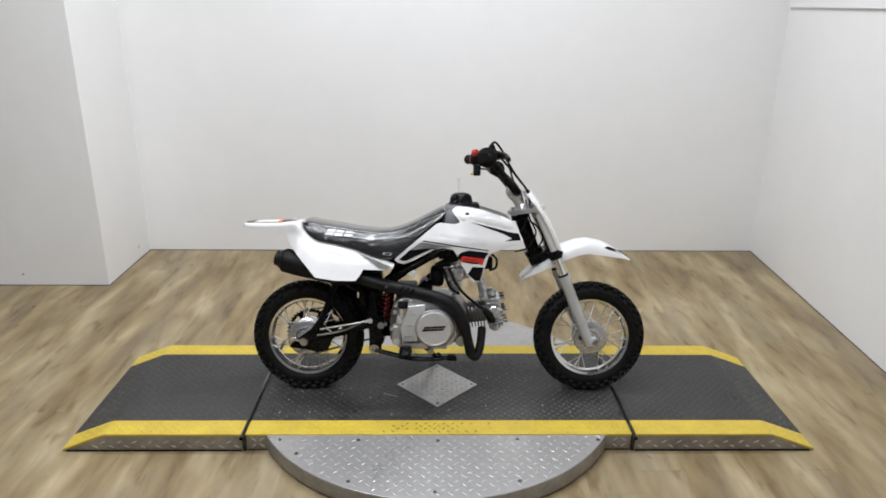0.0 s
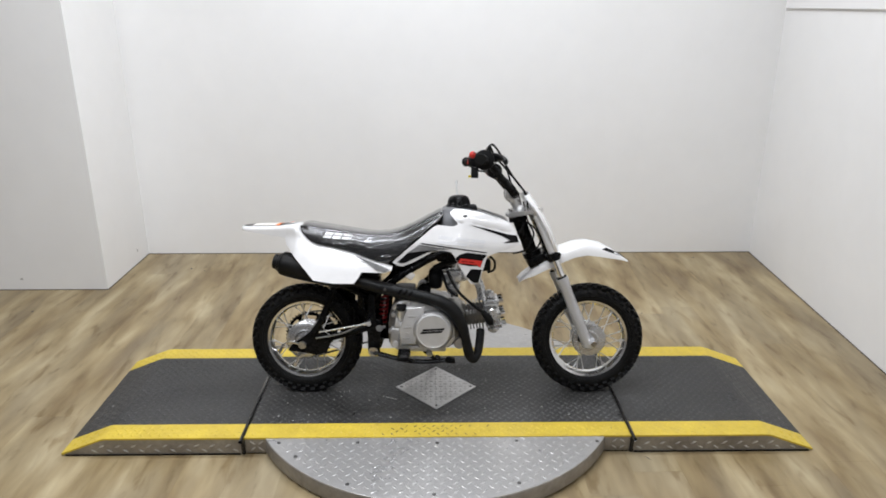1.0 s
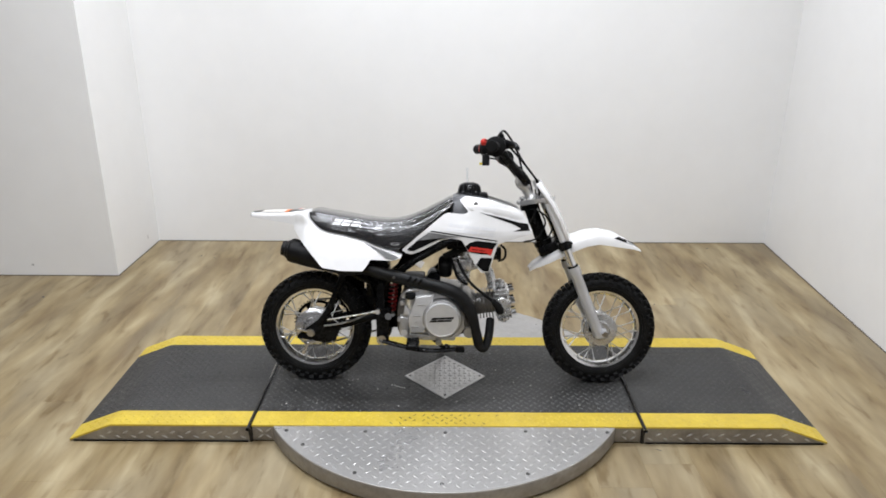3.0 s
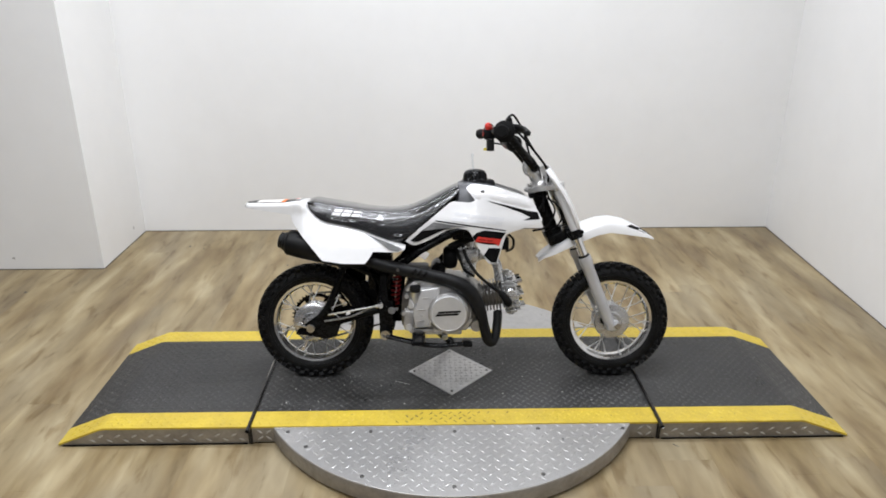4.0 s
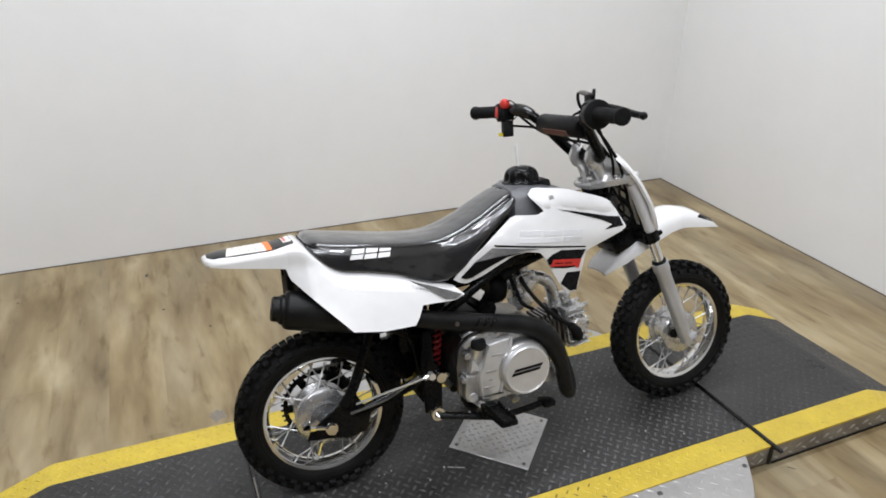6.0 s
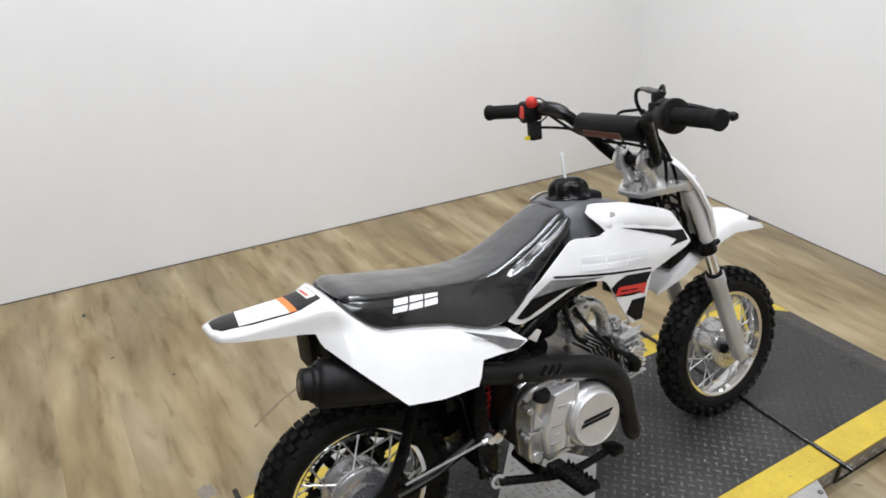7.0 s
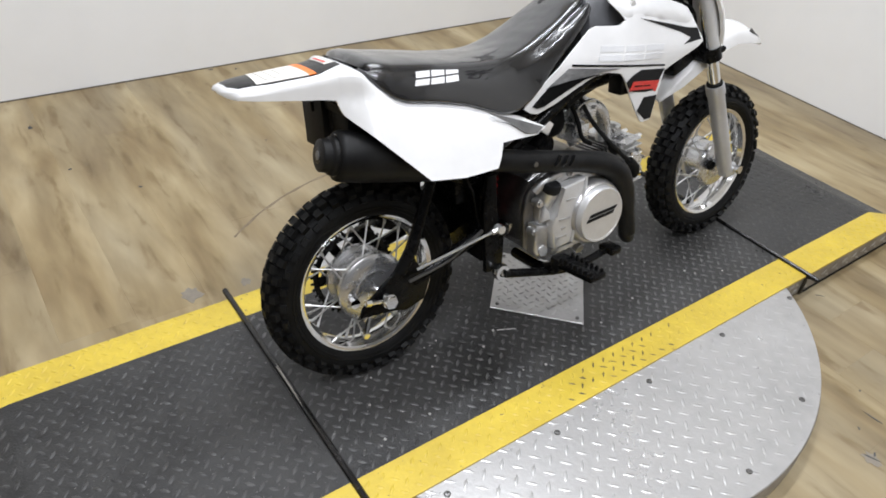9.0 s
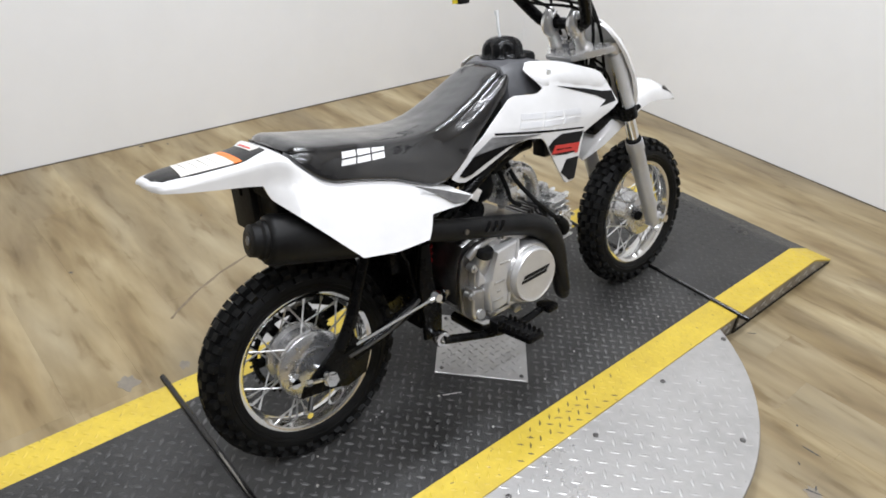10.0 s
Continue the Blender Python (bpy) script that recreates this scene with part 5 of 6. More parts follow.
# front number plate, wrapped round the fork tubes
rows = []
for z, x, w in ((0.488, 0.362, 0.082), (0.505, 0.357, 0.095), (0.53, 0.347, 0.103), (0.57, 0.331, 0.107), (0.62, 0.303, 0.104), (0.650, 0.283, 0.097), (0.672, 0.268, 0.086), (0.684, 0.261, 0.072)):
    ring = []
    for k in range(17):
        a = math.pi * (k / 16 - 0.5)
        ring.append((x + 0.018 * max(0.0, math.cos(a)) ** 0.55, w * math.sin(a), z + 0.010 * math.cos(a)))
    rows.append(ring + [(px - 0.005, py * 0.95, pz) for px, py, pz in ring][::-1])
part("number_plate", loft(bmesh.new(), rows), WHITE, bike, "blank white front number plate")

# ---- seat ----
SEAT_ROWS = [(-0.482, 0.586, 0.580, 0.050, 0.060), (-0.475, 0.5925, 0.568, 0.066, 0.083), (-0.460, 0.594, 0.552, 0.076, 0.0905), (-0.442, 0.590, 0.536, 0.079, 0.093), (-0.420, 0.586, 0.527, 0.079, 0.0955), (-0.366, 0.578, 0.517, 0.079, 0.096), (-0.303, 0.567, 0.500, 0.076, 0.094), (-0.257, 0.562, 0.480, 0.073, 0.094),
             (-0.225, 0.560, 0.469, 0.071, 0.094), (-0.192, 0.562, 0.470, 0.069, 0.093), (-0.165, 0.568, 0.480, 0.068, 0.091), (-0.141, 0.576, 0.498, 0.067, 0.090), (-0.107, 0.591, 0.532, 0.065, 0.088), (-0.055, 0.618, 0.574, 0.061, 0.084), (-0.022, 0.635, 0.600, 0.057, 0.078), (-0.010, 0.637, 0.612, 0.052, 0.070)]
rows = []
for i in range(55):
    x = -0.482 + 0.472 * i / 54
    zt, zb, wt, wb = lerp_table(SEAT_ROWS, x)
    half = [(0, zt + 0.003), (wt * 0.45, zt + 0.0015), (wt * 0.82, zt - 0.0025), (wt * 0.96, zt - 0.0075), (wt, zt - 0.014), (wt * 0.4 + wb * 0.6, zt * 0.55 + zb * 0.45), (wb, zb + 0.006), (wb * 0.97, zb)]
    half = [(p.x, p.y) for p in smooth_path([(y, z, 0) for y, z in half], 4)]
    ring = [(x, -y, z) for y, z in reversed(half)] + [(x, y, z) for y, z in half[1:]]
    rows.append(ring)
seat = part("seat", loft(bmesh.new(), rows), SEAT, bike, "glossy black vinyl seat still in clear film", 50)


def seat_side(x, z):
    zt, zb, wt, wb = lerp_table(SEAT_ROWS, x)
    zt, wm = zt - 0.016, wt * 0.4 + wb * 0.6
    zm = (zt + 0.016) * 0.55 + zb * 0.45
    if z > zm:
        return -(wt + (wm - wt) * (zt - z) / max(zt - zm, 1e-4))
    return -(wm + (wb - wm) * (zm - z) / max(zm - zb, 1e-4))


for s in (1, -1):
    for k in range(3):
        for j in range(2):
            x, z = -0.393 + 0.030 * k - 0.006 * j, 0.5680 - 0.0026 * k - 0.0102 * j
            bar_ = [(x, z), (x + 0.0265, z - 0.0022), (x + 0.0220, z - 0.0102), (x - 0.0045, z - 0.0080)]
            part("seat_logo", shell(bmesh.new(), bar_, lifted(seat_side, 0.0026), 0.0015, 0.012, 0.0, s), WHITE, seat, "plain white bar of a maker's mark")

for s in (1, -1):
    part("seat_base", shell(bmesh.new(), [(-0.200, 0.452), (-0.150, 0.505), (-0.055, 0.590), (-0.02, 0.625), (0.030, 0.615), (0.02, 0.540), (-0.06, 0.515), (-0.13, 0.462)], lambda x, z: -0.068 + max(0, z - 0.53) * 0.25, 0.006, 0.02, side=s), BLACK_PLASTIC, bike, "black plastic seat base")

# ---- tank collar and cap ----
rows = []
for x, zt, w in ((-0.020, 0.628, 0.052), (-0.010, 0.643, 0.064), (0.02, 0.650, 0.074), (0.06, 0.646, 0.076), (0.10, 0.636, 0.074), (0.14, 0.622, 0.066), (0.19, 0.602, 0.050), (0.215, 0.585, 0.036)):
    rows.append([(x, -w * 1.12, zt - 0.066), (x, -w, zt - 0.026), (x, -w * 0.75, zt - 0.006), (x, -w * 0.3, zt), (x, w * 0.3, zt), (x, w * 0.75, zt - 0.006), (x, w, zt - 0.026), (x, w * 1.12, zt - 0.066)])
part("tank", loft(bmesh.new(), rows), GREY_PLASTIC, bike, "dark grey plastic fuel tank")
bm = bmesh.new()
prof = [(0.046, 0.640), (0.046, 0.650), (0.0415, 0.652), (0.0410, 0.658), (0.0400, 0.666), (0.0370, 0.6735), (0.031, 0.680), (0.022, 0.6845), (0.012, 0.6865), (0.004, 0.687)]
rings = []
for r, z in prof:
    # six finger recesses, deepest half way up the side
    deep = 0.0125 * max(0.0, 1 - abs(z - 0.662) / 0.017) if r < 0.0415 else 0.0
    ring = []
    for k in range(72):
        a = 2 * math.pi * k / 72
        off = (math.degrees(a) + 30) % 60 - 30
        q = r - deep * math.exp(-(off / 11.0) ** 2)
        ring.append((0.044 + q * math.cos(a), q * math.sin(a), z - 0.003))
    rings.append(ring)
tank_cap = part("fuel_cap", loft(bm, rings), BLACK_GLOSS, bike, "black domed fuel cap with finger recesses", 60)
bm = bmesh.new()
box(bm, (0.066, -0.034, 0.620), (0.106, 0.034, 0.651), 0.010)
part("cap_mount", bm, BLACK_PLASTIC, tank_cap)
bm = bmesh.new()
tube(bm, [(0.038, 0.0, 0.683), (0.036, 0.002, 0.705), (0.036, 0.004, 0.731)], 0.003, 8, 4)
rod(bm, (0.036, 0.004, 0.722), (0.036, 0.005, 0.732), 0.0042, 8)
part("vent_tube", bm, CLEAR, tank_cap, "clear breather tube")

# ---- frame and swingarm ----
frame_bits = {
    "spine_tube": ([(0.23, 0, 0.55), (0.12, 0, 0.525), (0.0, 0, 0.50), (-0.10, 0, 0.47), (-0.17, 0, 0.42), (-0.20, 0, 0.33), (-0.205, 0, 0.24), (-0.20, 0, 0.19)], 0.018),
    "seat_rail": ([(-0.09, -0.062, 0.455), (-0.20, -0.066, 0.452), (-0.33, -0.064, 0.490), (-0.47, -0.05, 0.535)], 0.0105),
    "shroud_rail": ([(0.20, -0.045, 0.522), (0.06, -0.070, 0.505), (-0.03, -0.078, 0.487), (-0.11, -0.078, 0.445), (-0.17, -0.074, 0.405), (-0.225, -0.062, 0.360), (-0.250, -0.055, 0.30), (-0.25, -0.055, 0.20)], 0.0115),
    "lower_rail": ([(-0.03, -0.070, 0.478), (0.04, -0.070, 0.483)], 0.012),
}
for name, (path, r) in frame_bits.items():
    part(name, tube(bmesh.new(), path, r, 12, 5), BLACK_PAINT, bike, "black frame tube")
    if name != "spine_tube":
        part(name, tube(bmesh.new(), [(x, -y, z) for x, y, z in path], r, 12, 5), BLACK_PAINT, bike, "black frame tube")
for s in (-1, 1):
    bm = bmesh.new()
    extrude_xz(bm, [(-0.262, 0.165), (-0.222, 0.16), (-0.218, 0.235), (-0.236, 0.27), (-0.236, 0.36), (-0.256, 0.36), (-0.266, 0.29), (-0.262, 0.22)], s * 0.085, s * 0.075, 0.002)
    part("pivot_plate", bm, BLACK_PAINT, bike, "black swingarm pivot plate")
for z0, z1 in ((0.17, 0.20), (0.235, 0.275)):
    part("cross_tube", box(bmesh.new(), (-0.25, -0.0745, z0), (-0.215, 0.0745, z1), 0.012), BLACK_PAINT, bike, "black frame cross tube")
for s in (-1, 1):
    bm = bmesh.new()
    extrude_xz(bm, [(-0.530, 0.166), (-0.523, 0.182), (-0.482, 0.212), (-0.438, 0.244), (-0.418, 0.256), (-0.408, 0.225), (-0.385, 0.200), (-0.40, 0.160), (-0.440, 0.150), (-0.475, 0.163)], s * 0.083, s * 0.073, 0.0025)
    tube(bm, [(-0.42, s * 0.076, 0.200), (-0.34, s * 0.074, 0.222), (-0.225, s * 0.066, 0.252)], 0.0115, 10, 4)
    tube(bm, [(-0.446, s * 0.078, 0.226), (-0.420, s * 0.078, 0.264), (-0.397, s * 0.078, 0.318), (-0.377, s * 0.077, 0.366), (-0.364, s * 0.072, 0.400)], [0.012, 0.0115, 0.0105, 0.0105, 0.0105], 12, 5)
    arm = part("swingarm", bm, BLACK_PAINT, bike, "black swingarm plate")
bm = bmesh.new()
tube(bm, [(-0.372, -0.072, 0.388), (-0.368, -0.04, 0.396), (-0.368, 0.04, 0.396), (-0.372, 0.072, 0.388)], 0.012, 10, 4)
tube(bm, [(-0.368, -0.055, 0.393), (-0.31, -0.050, 0.365), (-0.25, -0.045, 0.335)], 0.010, 8, 3)
tube(bm, [(-0.368, 0.055, 0.393), (-0.31, 0.050, 0.365), (-0.25, 0.045, 0.335)], 0.010, 8, 3)
box(bm, (-0.395, -0.05, 0.375), (-0.27, 0.05, 0.384), 0.003, pose(0, 0, 0))
# added block and plates, black to fill the gap behind the engine with shade
box(bm, (-0.30, -0.045, 0.30), (-0.225, 0.06, 0.44), 0.008)
for x0, z0, x1, z1 in ((-0.262, 0.185, -0.268, 0.265), (-0.268, 0.262, -0.282, 0.335), (-0.282, 0.332, -0.318, 0.415)):
    extrude_xz(bm, [(x0, z0), (x0 + 0.006, z0), (x1 + 0.006, z1), (x1, z1)], -0.070, 0.070, 0.001)
part("rear_brace", bm, BLACK_PAINT, bike, "black swingarm brace with added plates that darken the gap")
# shock absorber
bm = bmesh.new()
rod(bm, (-0.220, -0.030, 0.230), (-0.204, -0.030, 0.365), 0.006, 10)
shock = part("shock_absorber", bm, CHROME, bike, "red-sprung shock absorber")
bm = bmesh.new()
a, b = Vector((-0.218, -0.030, 0.245)), Vector((-0.206, -0.030, 0.348))
d = (b - a).normalized()
u = d.orthogonal().normalized()
v = d.cross(u)
coil = [a.lerp(b, i / 84) + 0.0135 * (math.cos(i * 0.5236) * u + math.sin(i * 0.5236) * v) for i in range(85)]
tube(bm, coil, 0.0034, 8, 1)
part("spring", bm, RED_SPRING, shock, "red coil spring")
bm = bmesh.new()
rod(bm, (-0.222, -0.082, 0.246), (-0.222, -0.094, 0.246), 0.0115, 16)
rod(bm, (-0.207, -0.06, 0.25), (-0.207, -0.09, 0.25), 0.006, 10)
part("pivot_bolt", bm, CHROME, bike, "bright pivot bolt")

# chain and guard on the far side
for z0, z1 in ((0.272, 0.300), (0.108, 0.205)):
    bm = bmesh.new()
    tube(bm, [(REAR_AXLE + 0.36 * i / 60, 0.0395, z0 + (z1 - z0) * i / 60) for i in range(61)], [0.0046 if i % 2 else 0.0028 for i in range(61)], 6, 1)
    part("chain_run", bm, ALLOY_DARK, bike, "dark steel drive chain")
bm = bmesh.new()
extrude_xz(bm, [(-0.43, 0.268), (-0.40, 0.296), (-0.36, 0.308), (-0.20, 0.322), (-0.20, 0.196), (-0.30, 0.206), (-0.36, 0.236)], 0.030, 0.055, 0.003)
part("chain_guard", bm, BLACK_PAINT, bike, "black chain guard")
bm = bmesh.new()
extrude_xz(bm, [(-0.405, 0.300), (-0.410, 0.415), (-0.270, 0.415), (-0.318, 0.345), (-0.318, 0.300)], 0.044, 0.056, 0.002)
part("side_plate", bm, BLACK_PAINT, bike, "black plate inside the far panel")

# ---- brake rod, pedal, pegs, stand ----
bm = bmesh.new()
rod(bm, (-0.422, -0.098, 0.234), (-0.258, -0.116, 0.268), 0.0026, 8)
rod(bm, (-0.270, -0.115, 0.2655), (-0.250, -0.117, 0.2695), 0.0055, 10)
rod(bm, (-0.254, -0.108, 0.268), (-0.254, -0.124, 0.268), 0.0078, 14)
part("brake_rod", bm, BRIGHT, bike, "bright steel brake rod")
bm = bmesh.new()
tube(bm, [(-0.435, -0.092, 0.212), (-0.35, -0.094, 0.228), (-0.275, -0.092, 0.262)], 0.0032, 8, 4)
part("brake_stay", bm, ALLOY_DARK, bike, "dark curved stay rod")
bm = bmesh.new()
lathe(bm, [(0.0085, -0.008), (0.015, -0.008), (0.0165, -0.005), (0.0165, 0.005), (0.015, 0.008), (0.0085, 0.008)], 24, (-0.243, -0.106, 0.171), closed=True)
rod(bm, (-0.243, -0.10, 0.171), (-0.243, -0.07, 0.171), 0.009, 12)
part("pedal_pivot", bm, CHROME, bike, "bright pedal pivot ring")
bm = bmesh.new()
tube(bm, [(-0.238, -0.112, 0.168), (-0.18, -0.128, 0.158), (-0.12, -0.140, 0.148), (-0.06, -0.142, 0.146), (0.015, -0.136, 0.150)], [0.009, 0.0085, 0.0085, 0.008, 0.008], 10, 4, flat=0.6)
box(bm, (0.0, -0.160, 0.144), (0.030, -0.122, 0.160), 0.004)
part("brake_pedal", bm, BLACK_PAINT, bike, "black brake pedal")
for s in (-1, 1):
    bm = bmesh.new()
    tube(bm, [(-0.145, s * 0.03, 0.150), (-0.145, s * 0.11, 0.150), (-0.140, s * 0.150, 0.170)], 0.011, 10, 4)
    box(bm, (-0.156, -0.012, -0.014), (-0.122, 0.012, 0.014), 0.004, Matrix.Translation((0, s * 0.158, 0.178)))
    box(bm, (-0.155, -0.045, -0.008), (-0.115, 0.045, 0.006), 0.004, Matrix.Translation((0, s * 0.208, 0.184)) @ pose(0, 0, 0, s * 4, 0, 0))
    for i in range(7):
        for x in (-0.150, -0.120):
            y = s * (0.170 + 0.0125 * i)
            lathe(bm, [(0.0045, 0.186), (0.003, 0.197), (0.0, 0.1975)], 6, (x, y, 0), "z")
    part("foot_peg", bm, BLACK_PAINT, bike, "black serrated foot peg")
bm = bmesh.new()
tube(bm, [(-0.12, 0.085, 0.15), (-0.075, 0.14, 0.10), (-0.035, 0.215, 0.042)], 0.008, 10, 4)
rod(bm, (-0.035, 0.212, 0.050), (-0.032, 0.222, 0.040), 0.016, 10)
part("side_stand", bm, BLACK_PAINT, bike, "black side stand, down")

# ---- engine ----
CASE = [(-0.190, 0.290), (-0.172, 0.335), (-0.120, 0.352), (-0.04, 0.345), (0.030, 0.330), (0.065, 0.300), (0.060, 0.230), (0.030, 0.190), (-0.05, 0.170), (-0.155, 0.178), (-0.188, 0.215)]
engine = part("engine", extrude_xz(bmesh.new(), CASE, -0.100, 0.075, 0.012), ALLOY_DARK, bike, "raw alloy single-cylinder engine")
part("starter_motor", lathe(bmesh.new(), [(0.0, -0.035), (0.022, -0.035), (0.024, -0.030), (0.024, 0.060), (0.0, 0.060)], 24, (-0.075, 0, 0.362)), BLACK_PAINT, engine, "black starter motor on the crankcase")
part("breather_box", box(bmesh.new(), (-0.175, -0.055, 0.335), (-0.105, 0.06, 0.372), 0.008), BLACK_PLASTIC, engine, "black breather box")
RIGHT_COVER = [(-0.168, 0.275), (-0.164, 0.306), (-0.152, 0.328), (-0.118, 0.347), (-0.096, 0.349), (-0.060, 0.341), (-0.032, 0.337), (0.006, 0.318), (0.022, 0.298), (0.030, 0.250), (0.028, 0.214), (0.012, 0.190), (-0.053, 0.180), (-0.150, 0.184), (-0.168, 0.205)]
side_cover = part("clutch_cover", extrude_xz(bmesh.new(), RIGHT_COVER, -0.126, -0.099, 0.004, 3), ALLOY, bike, "cast alloy clutch cover")
FLANK = [(-0.190, 0.272), (-0.184, 0.310), (-0.166, 0.334), (-0.118, 0.351), (-0.060, 0.345), (0.010, 0.322), (0.034, 0.250), (0.030, 0.208), (-0.05, 0.176), (-0.166, 0.180), (-0.190, 0.205)]
part("cover_flange", extrude_xz(bmesh.new(), FLANK, -0.1085, -0.098, 0.003), ALLOY_DARK, side_cover, "joint flange of the cover")
part("cover_plateau", extrude_xz(bmesh.new(), [(-0.130, 0.326), (-0.073, 0.333), (-0.079, 0.306), (-0.092, 0.268), (-0.106, 0.206), (-0.146, 0.203), (-0.153, 0.250), (-0.148, 0.272), (-0.133, 0.290)], -0.1480, -0.124, 0.005, 3), COVER, side_cover, "flat raised face of the casting")
part("cover_ridge", tube(bmesh.new(), [(-0.072, -0.1465, 0.334), (-0.078, -0.1485, 0.306), (-0.091, -0.1485, 0.268), (-0.104, -0.1475, 0.208)], [0.0032, 0.0042, 0.0042, 0.0034], 10, 4), COVER, side_cover, "raised edge of the casting")
part("cover_skirt", extrude_xz(bmesh.new(), [(-0.148, 0.199), (-0.092, 0.199), (-0.086, 0.189), (-0.142, 0.186)], -0.140, -0.122, 0.004, 3), ALLOY, side_cover, "lower lip of the casting")
part("cover_boss", extrude_xz(bmesh.new(), [(-0.163, 0.294), (-0.150, 0.276), (-0.147, 0.262), (-0.169, 0.262)], -0.1365, -0.124, 0.004, 3), COVER, side_cover, "small wedge on the casting")
part("cover_boss", extrude_xz(bmesh.new(), [(-0.180, 0.258), (-0.148, 0.252), (-0.152, 0.205), (-0.160, 0.190), (-0.178, 0.192), (-0.184, 0.205)], -0.1345, -0.105, 0.006, 3), ALLOY, side_cover, "raised cast boss")
for z, x0, x1 in ((0.298, -0.122, -0.094), (0.262, -0.138, -0.112), (0.243, -0.132, -0.122), (0.226, -0.142, -0.118)):
    part("cover_rib", box(bmesh.new(), (x0, -0.1500, z - 0.002), (x1, -0.130, z + 0.002), 0.001), ALLOY, side_cover, "short cast rib")
part("cover_boss", rod(bmesh.new(), (-0.166, -0.122, 0.203), (-0.166, -0.1385, 0.203), 0.0105, 18), COVER, side_cover, "round cast boss")
part("cover_bridge", tube(bmesh.new(), [(-0.172, -0.114, 0.318), (-0.150, -0.122, 0.338), (-0.118, -0.122, 0.344)], [0.009, 0.010, 0.008], 12, 4), ALLOY, side_cover, "rounded casting edge")
for x, z in ((-0.172, 0.300), (-0.096, 0.340), (-0.035, 0.330), (0.018, 0.296), (0.022, 0.222), (-0.05, 0.187), (-0.105, 0.190), (-0.158, 0.190), (-0.182, 0.245)):
    bm = bmesh.new()
    tube(bm, [(x, -0.115, z), (x, -0.131, z), (x, -0.1312, z), (x, -0.136, z)], [0.0078, 0.0075, 0.0045, 0.0043], 12, 1)
    part("cover_bolt", bm, ALLOY, side_cover)
bm = bmesh.new()
lathe(bm, [(0.066, -0.122), (0.0665, -0.135), (0.064, -0.148), (0.060, -0.152), (0.0, -0.152)], 56, (-0.043, 0, 0.252))
drum = part("clutch_drum", bm, ALLOY, side_cover, "round cast housing")
bm = bmesh.new()
lathe(bm, [(0.0558, -0.150), (0.0562, -0.163), (0.0543, -0.166), (0.051, -0.1665), (0.050, -0.1655), (0.0, -0.1655)], 56, (-0.043, 0, 0.252))
lid = part("round_lid", bm, COVER, side_cover, "satin silver round lid with a dark mark")
for k in range(3):
    for j in range(2):
        x, z = -0.074 + 0.0235 * k - 0.006 * j, 0.2605 + 0.0012 * k - 0.0085 * j
        part("lid_mark", shell(bmesh.new(), [(x, z), (x + 0.0225, z + 0.0012), (x + 0.0185, z - 0.0052), (x - 0.004, z - 0.0064)], lambda x, z: -0.1665, 0.0012, 0.02, 0.0), BLACK_PLASTIC, side_cover, "plain dark bar of a maker's mark")
bm = bmesh.new()
tube(bm, [(-0.148, -0.112, 0.276), (-0.147, -0.120, 0.298), (-0.146, -0.131, 0.322)], 0.0165, 16, 2)
part("filler_neck", bm, ALLOY, side_cover)
bm = bmesh.new()
tube(bm, [(-0.146, -0.130, 0.320), (-0.1459, -0.1340, 0.3310), (-0.1458, -0.1350, 0.3345), (-0.1457, -0.1353, 0.3360)], [0.0170, 0.0170, 0.0145, 0.008], 18, 1)
part("oil_cap", bm, BLACK_PLASTIC, side_cover, "black oil filler cap")
bm = bmesh.new()
extrude_xz(bm, [(-0.17, 0.30), (-0.12, 0.335), (0.0, 0.33), (0.05, 0.28), (0.03, 0.20), (-0.06, 0.185), (-0.16, 0.20)], 0.094, 0.125, 0.006)
lathe(bm, [(0.056, 0.122), (0.056, 0.140), (0.050, 0.145), (0.0, 0.145)], 40, (0.0, 0, 0.258))
part("stator_cover", bm, ALLOY, engine, "cast alloy far-side cover")
bm = bmesh.new()
rod(bm, (-0.055, -0.125, 0.166), (-0.055, -0.09, 0.178), 0.010, 12)
box(bm, (-0.13, -0.07, 0.158), (0.0, 0.07, 0.176), 0.006)
lathe(bm, [(0.0, -0.105), (0.017, -0.105), (0.019, -0.100), (0.019, -0.085), (0.0, -0.085)], 20, (0.045, 0, 0.196))
part("sump", bm, ALLOY, engine, "alloy sump and drain plug")
# barrel, fins and head, almost lying flat
slope = pose(0.055, 0, 0.268, 0, -8, 0)
bm = bmesh.new()
lathe(bm, [(0.036, 0.0), (0.036, 0.075)], 28, axis="x")
bmesh.ops.transform(bm, matrix=slope, verts=bm.verts)
barrel = part("cylinder_barrel", bm, ALLOY_DARK, bike, "finned alloy barrel")
for i in range(6):
    bm = bmesh.new()
    w = 0.045 if i < 5 else 0.050
    box(bm, (0.012 + 0.0105 * i, -w, -w), (0.0165 + 0.0105 * i, w, w), 0.0)
    bmesh.ops.bevel(bm, geom=[e for e in bm.edges if abs((e.verts[0].co - e.verts[1].co).x) > 0.002], offset=0.014, segments=3, affect="EDGES")
    bmesh.ops.transform(bm, matrix=slope, verts=bm.verts)
    part("cooling_fin", bm, ALLOY_DARK, barrel, "thin alloy cooling fin")
bm = bmesh.new()
box(bm, (0.076, -0.048, -0.048), (0.128, 0.048, 0.048), 0.010, slope)
head = part("cylinder_head", bm, CAST_SILVER, bike, "alloy cylinder head with fins")
for i in range(8):
    bm = bmesh.new()
    box(bm, (0.080, -0.060, -0.050 + 0.0135 * i), (0.130, 0.060, -0.0465 + 0.0135 * i), 0.0012, slope, 1)
    part("head_fin", bm, CAST_SILVER, head, "thin alloy fin")
